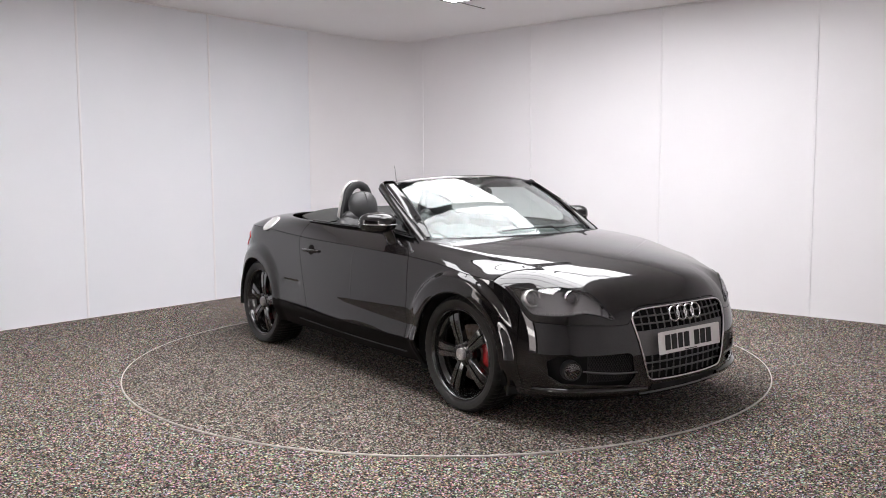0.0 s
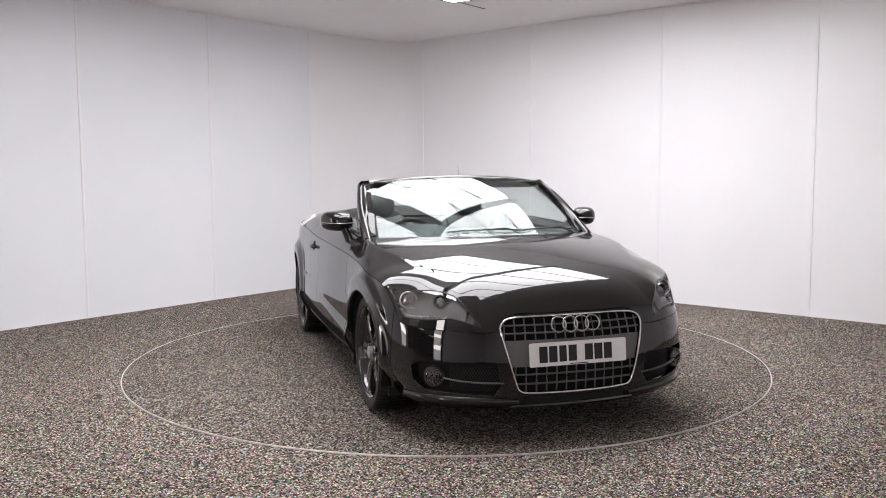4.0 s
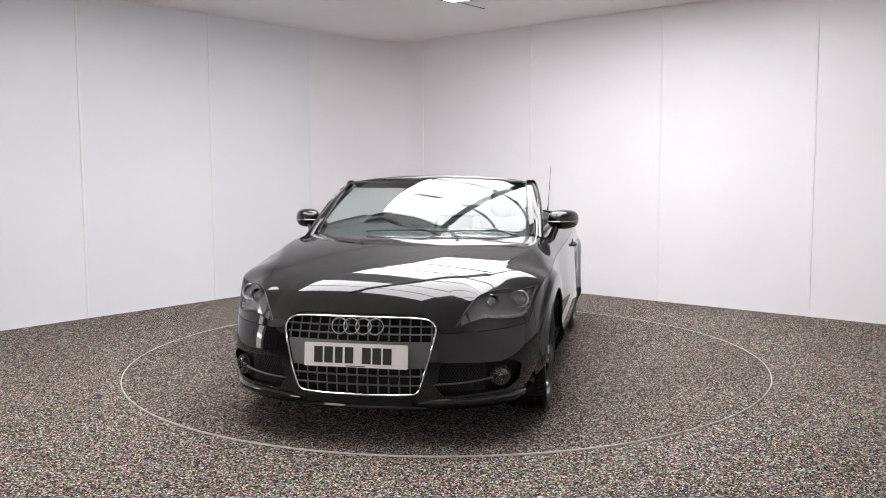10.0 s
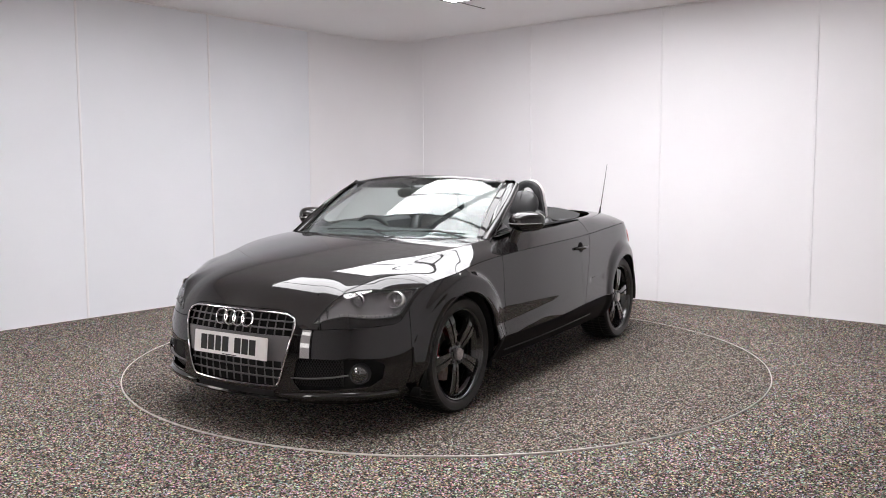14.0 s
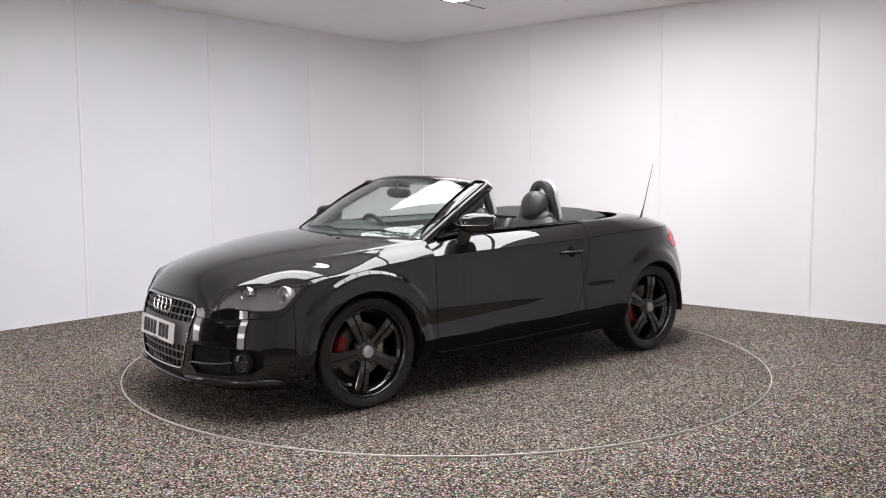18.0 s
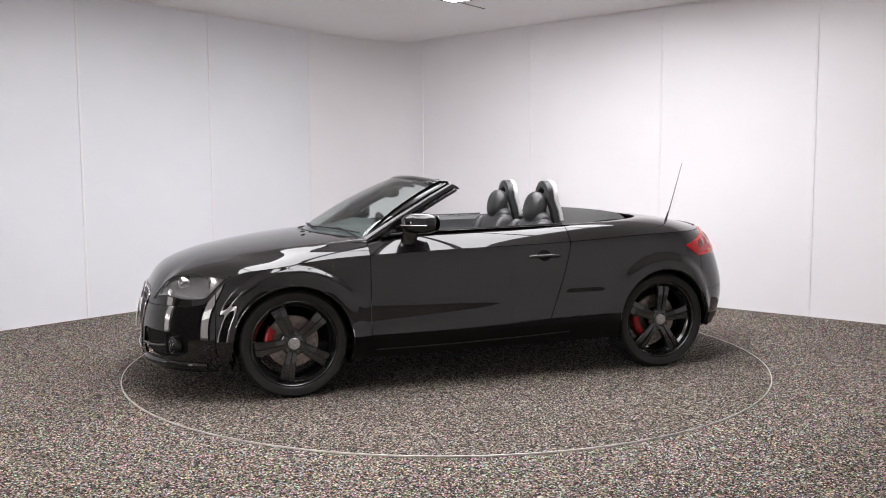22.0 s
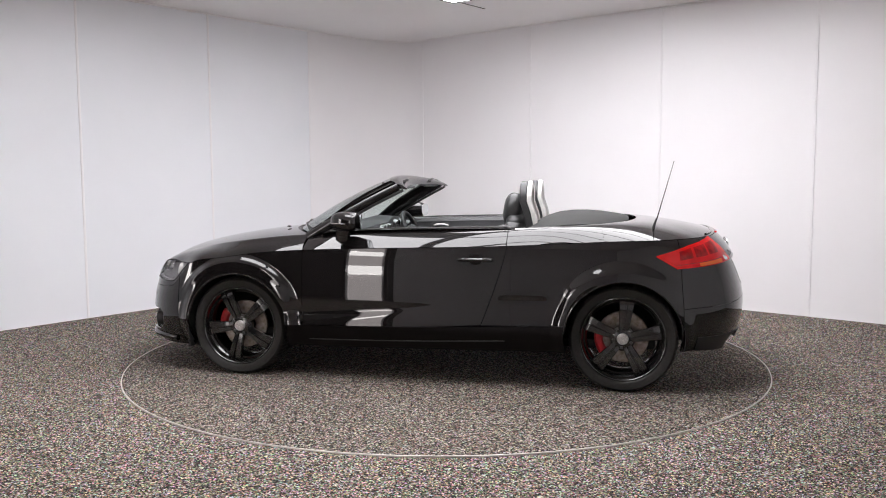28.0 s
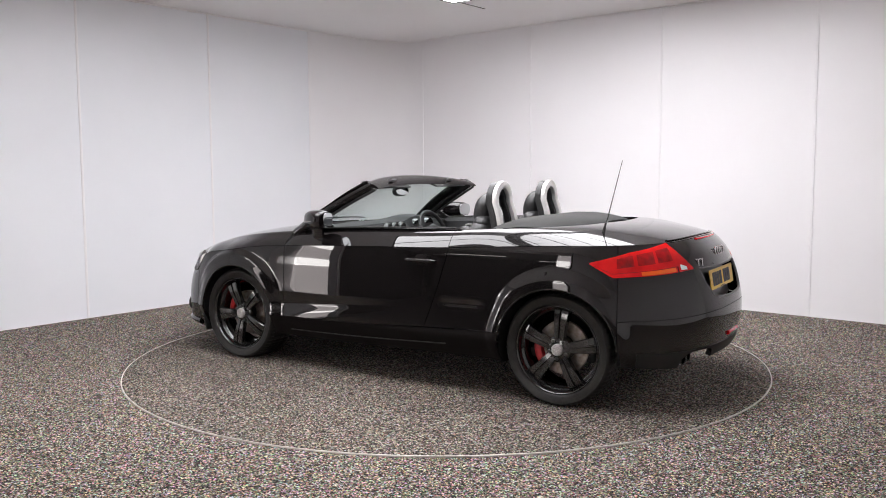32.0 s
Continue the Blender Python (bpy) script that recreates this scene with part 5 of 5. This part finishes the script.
up_edge = corners((0, s_tip, 0.824), (0.4, s_x(-1.665), 0.879), (0.8, s_x(-1.905), 0.921), (1.0, s_end - 0.012, 0.790))
low_edge = corners((0, s_tip + 0.004, 0.816), (7 / 30, s_bot, 0.744), (0.6, s_x(-1.81), 0.757), (1.0, s_end, 0.777))
for sgn in (1, -1):
    tail = new("tail_lamp")
    tail.parent = car
    tagged(tail, "slanting red tail lamp with an orange lower strip")

    def lamp_at(v, w, k=0.004):
        lo, hi = low_edge(v), up_edge(v)
        p = lo + (hi - lo) * np.asarray(w)[..., None]
        return out(p[..., 0], p[..., 1], k) * np.array([1, sgn, 1])
    v, w = np.meshgrid(np.linspace(0, 1, 31), np.linspace(0.20, 1, 10), indexing="ij")
    part("red_lens", sheet(v, w, lamp_at, depth=0.008, flip=sgn < 0), TAIL_RED, tail)
    v, w = np.meshgrid(np.linspace(0.0, 0.80, 25), np.linspace(0, 0.185, 4), indexing="ij")
    part("lower_strip", sheet(v, w, lamp_at, depth=0.008, flip=sgn < 0), TAIL_RED, tail)
    v, w = np.meshgrid(np.linspace(0.46, 0.78, 14), np.linspace(0.03, 0.17, 4), indexing="ij")
    part("orange_lens", sheet(v, w, lambda v, w: lamp_at(v, w, 0.006), depth=0.004, flip=sgn < 0), TAIL_ORANGE, tail, "orange indicator lens")
    v, w = np.meshgrid(np.linspace(0.815, 0.99, 6), np.linspace(0.0, 0.185, 4), indexing="ij")
    part("reversing_lens", sheet(v, w, lamp_at, depth=0.008, flip=sgn < 0), TAIL_RED, tail)
    v, w = np.meshgrid(np.linspace(0.84, 0.91, 4), np.linspace(0.08, 0.30, 3), indexing="ij")
    part("white_reflector", sheet(v, w, lambda v, w: lamp_at(v, w, 0.006), depth=0.004, flip=sgn < 0), PLATE_WHITE, tail, "small white reversing lamp")
    for v0 in (0.34, 0.52, 0.70):
        v, w = np.meshgrid(np.linspace(v0 - 0.075, v0 + 0.075, 10), np.linspace(0.42, 0.86, 8), indexing="ij")
        part("reflector", sheet(v, w, lambda v, w, v0=v0: lamp_at(v, w, (0.0045 + 0.004 * np.maximum(0, 1 - ((v - v0) / 0.075) ** 2) * np.maximum(0, 1 - ((w - 0.64) / 0.22) ** 2))[..., None]), depth=0.003, flip=sgn < 0), TAIL_DEEP, tail, "dark red round reflector")

# plate pocket
pocket = new("plate_pocket")
pocket.parent = car
tagged(pocket, "grey recess round the rear number plate")
a, b = skirt_grid(np.linspace(s_ry(0.43), 2 * S - s_ry(0.43), 24), 0.58, 0.80, 6)
part("backing", sheet(a, b, lambda s, z: out(s, z, -0.075), depth=0), GRILLE_GREY, pocket)
edge = [(s0_ + (s1_ - s0_) * t, z0_ + (z1_ - z0_) * t) for (s0_, z0_), (s1_, z1_) in zip(PLATE_POCKET, np.roll(PLATE_POCKET, -1, 0)) for t in np.linspace(0, 1, 5)[:-1]]
part("rim", tube([out(s, z, -0.006) for s, z in edge], 0.008, 8, closed=True), GRILLE_GREY, pocket)
part("grip", block(0.02, 0.40, 0.02, 0.006, pose(-1.940, 0, 0.785)), GLOSS_BLACK, pocket)
BACK = Matrix(((0, 0, -1, 0), (-1, 0, 0, 0), (0, 1, 0, 0), (0, 0, 0, 1)))
number_plate(PLATE_YELLOW, pose(-1.948, 0, 0.694, 0, 9, 0) @ BACK, "yellow number plate with dark characters")
for k in range(4):
    y = (k - 1.5) * 0.044
    p = out(S + y, 0.846, 0.004)
    part("badge_ring", tube([(0, 0.0275 * math.cos(w), 0.0275 * math.sin(w)) for w in np.linspace(0, 2 * math.pi, 29)[:-1]], 0.0045, 8, closed=True, up=(1, 0, 0)), CHROME, car, "chrome ring", pose(p[0], p[1], p[2], 0, 8, 0))
for k, (dy, dz, w, h) in enumerate(((0.0, 0, 0.008, 0.04), (0.045, 0, 0.008, 0.04), (0.0, 0.018, 0.034, 0.008), (0.045, 0.018, 0.034, 0.008))):
    p = out(s_ry(0.395) + dy, 0.805 + dz, 0.004)
    part("badge_bar", block(0.004, w, h, 0.001, pose(p[0], p[1], p[2], 0, 8, -22)), CHROME, car)
# high brake lamp and boot edge lip
part("brake_lamp", tube([out(S + y, 0.928, 0.001) for y in np.linspace(-0.22, 0.22, 16)], 0.008, 8, flat=0.7), TAIL_RED, car, "thin red high brake lamp")
part("boot_lip", tube([deck_at(np.array(s), np.array(0.04)) + np.array([0, 0, 0.003]) for s in np.linspace(s_ry(0.56), 2 * S - s_ry(0.56), 40)], 0.008, 8, flat=0.6), PAINT, car)
# black lower apron, reflectors and tailpipes
a, b = skirt_grid(cols(s_x(-1.70), 2 * S - s_x(-1.70), 0.02), z_low, lambda t: 0.335 + 0 * t, 8)
part("lower_apron", sheet(a, b, lambda s, z: out(s, z, 0.004), [EXHAUST], depth=0.03), PLASTIC, car, "dull black lower rear apron")
part("rear_fog_lamp", tube([out(S + k, 0.374, 0.001) for k in np.linspace(-0.11, 0.11, 10)], 0.013, 8, flat=0.9), TAIL_RED, car, "thin red rear fog lamp")
for y in (0.36, 0.46):
    part("tailpipe", lathe([(0.036, 0.0), (0.042, 0.004), (0.044, 0.0), (0.044, 0.06), (0.036, 0.06)], 28, "X"), RIM_BLACK, car, "round dark tailpipe", pose(-1.86, y, 0.280))


def motions():
    """The table turns, and the car with it."""
    rows = [(t, pose(0, 0, 0, 0, 0, heading(t))) for t in [2.0 * k for k in range(17)]]
    walk(table, rows)
    walk(car, rows)


motions()
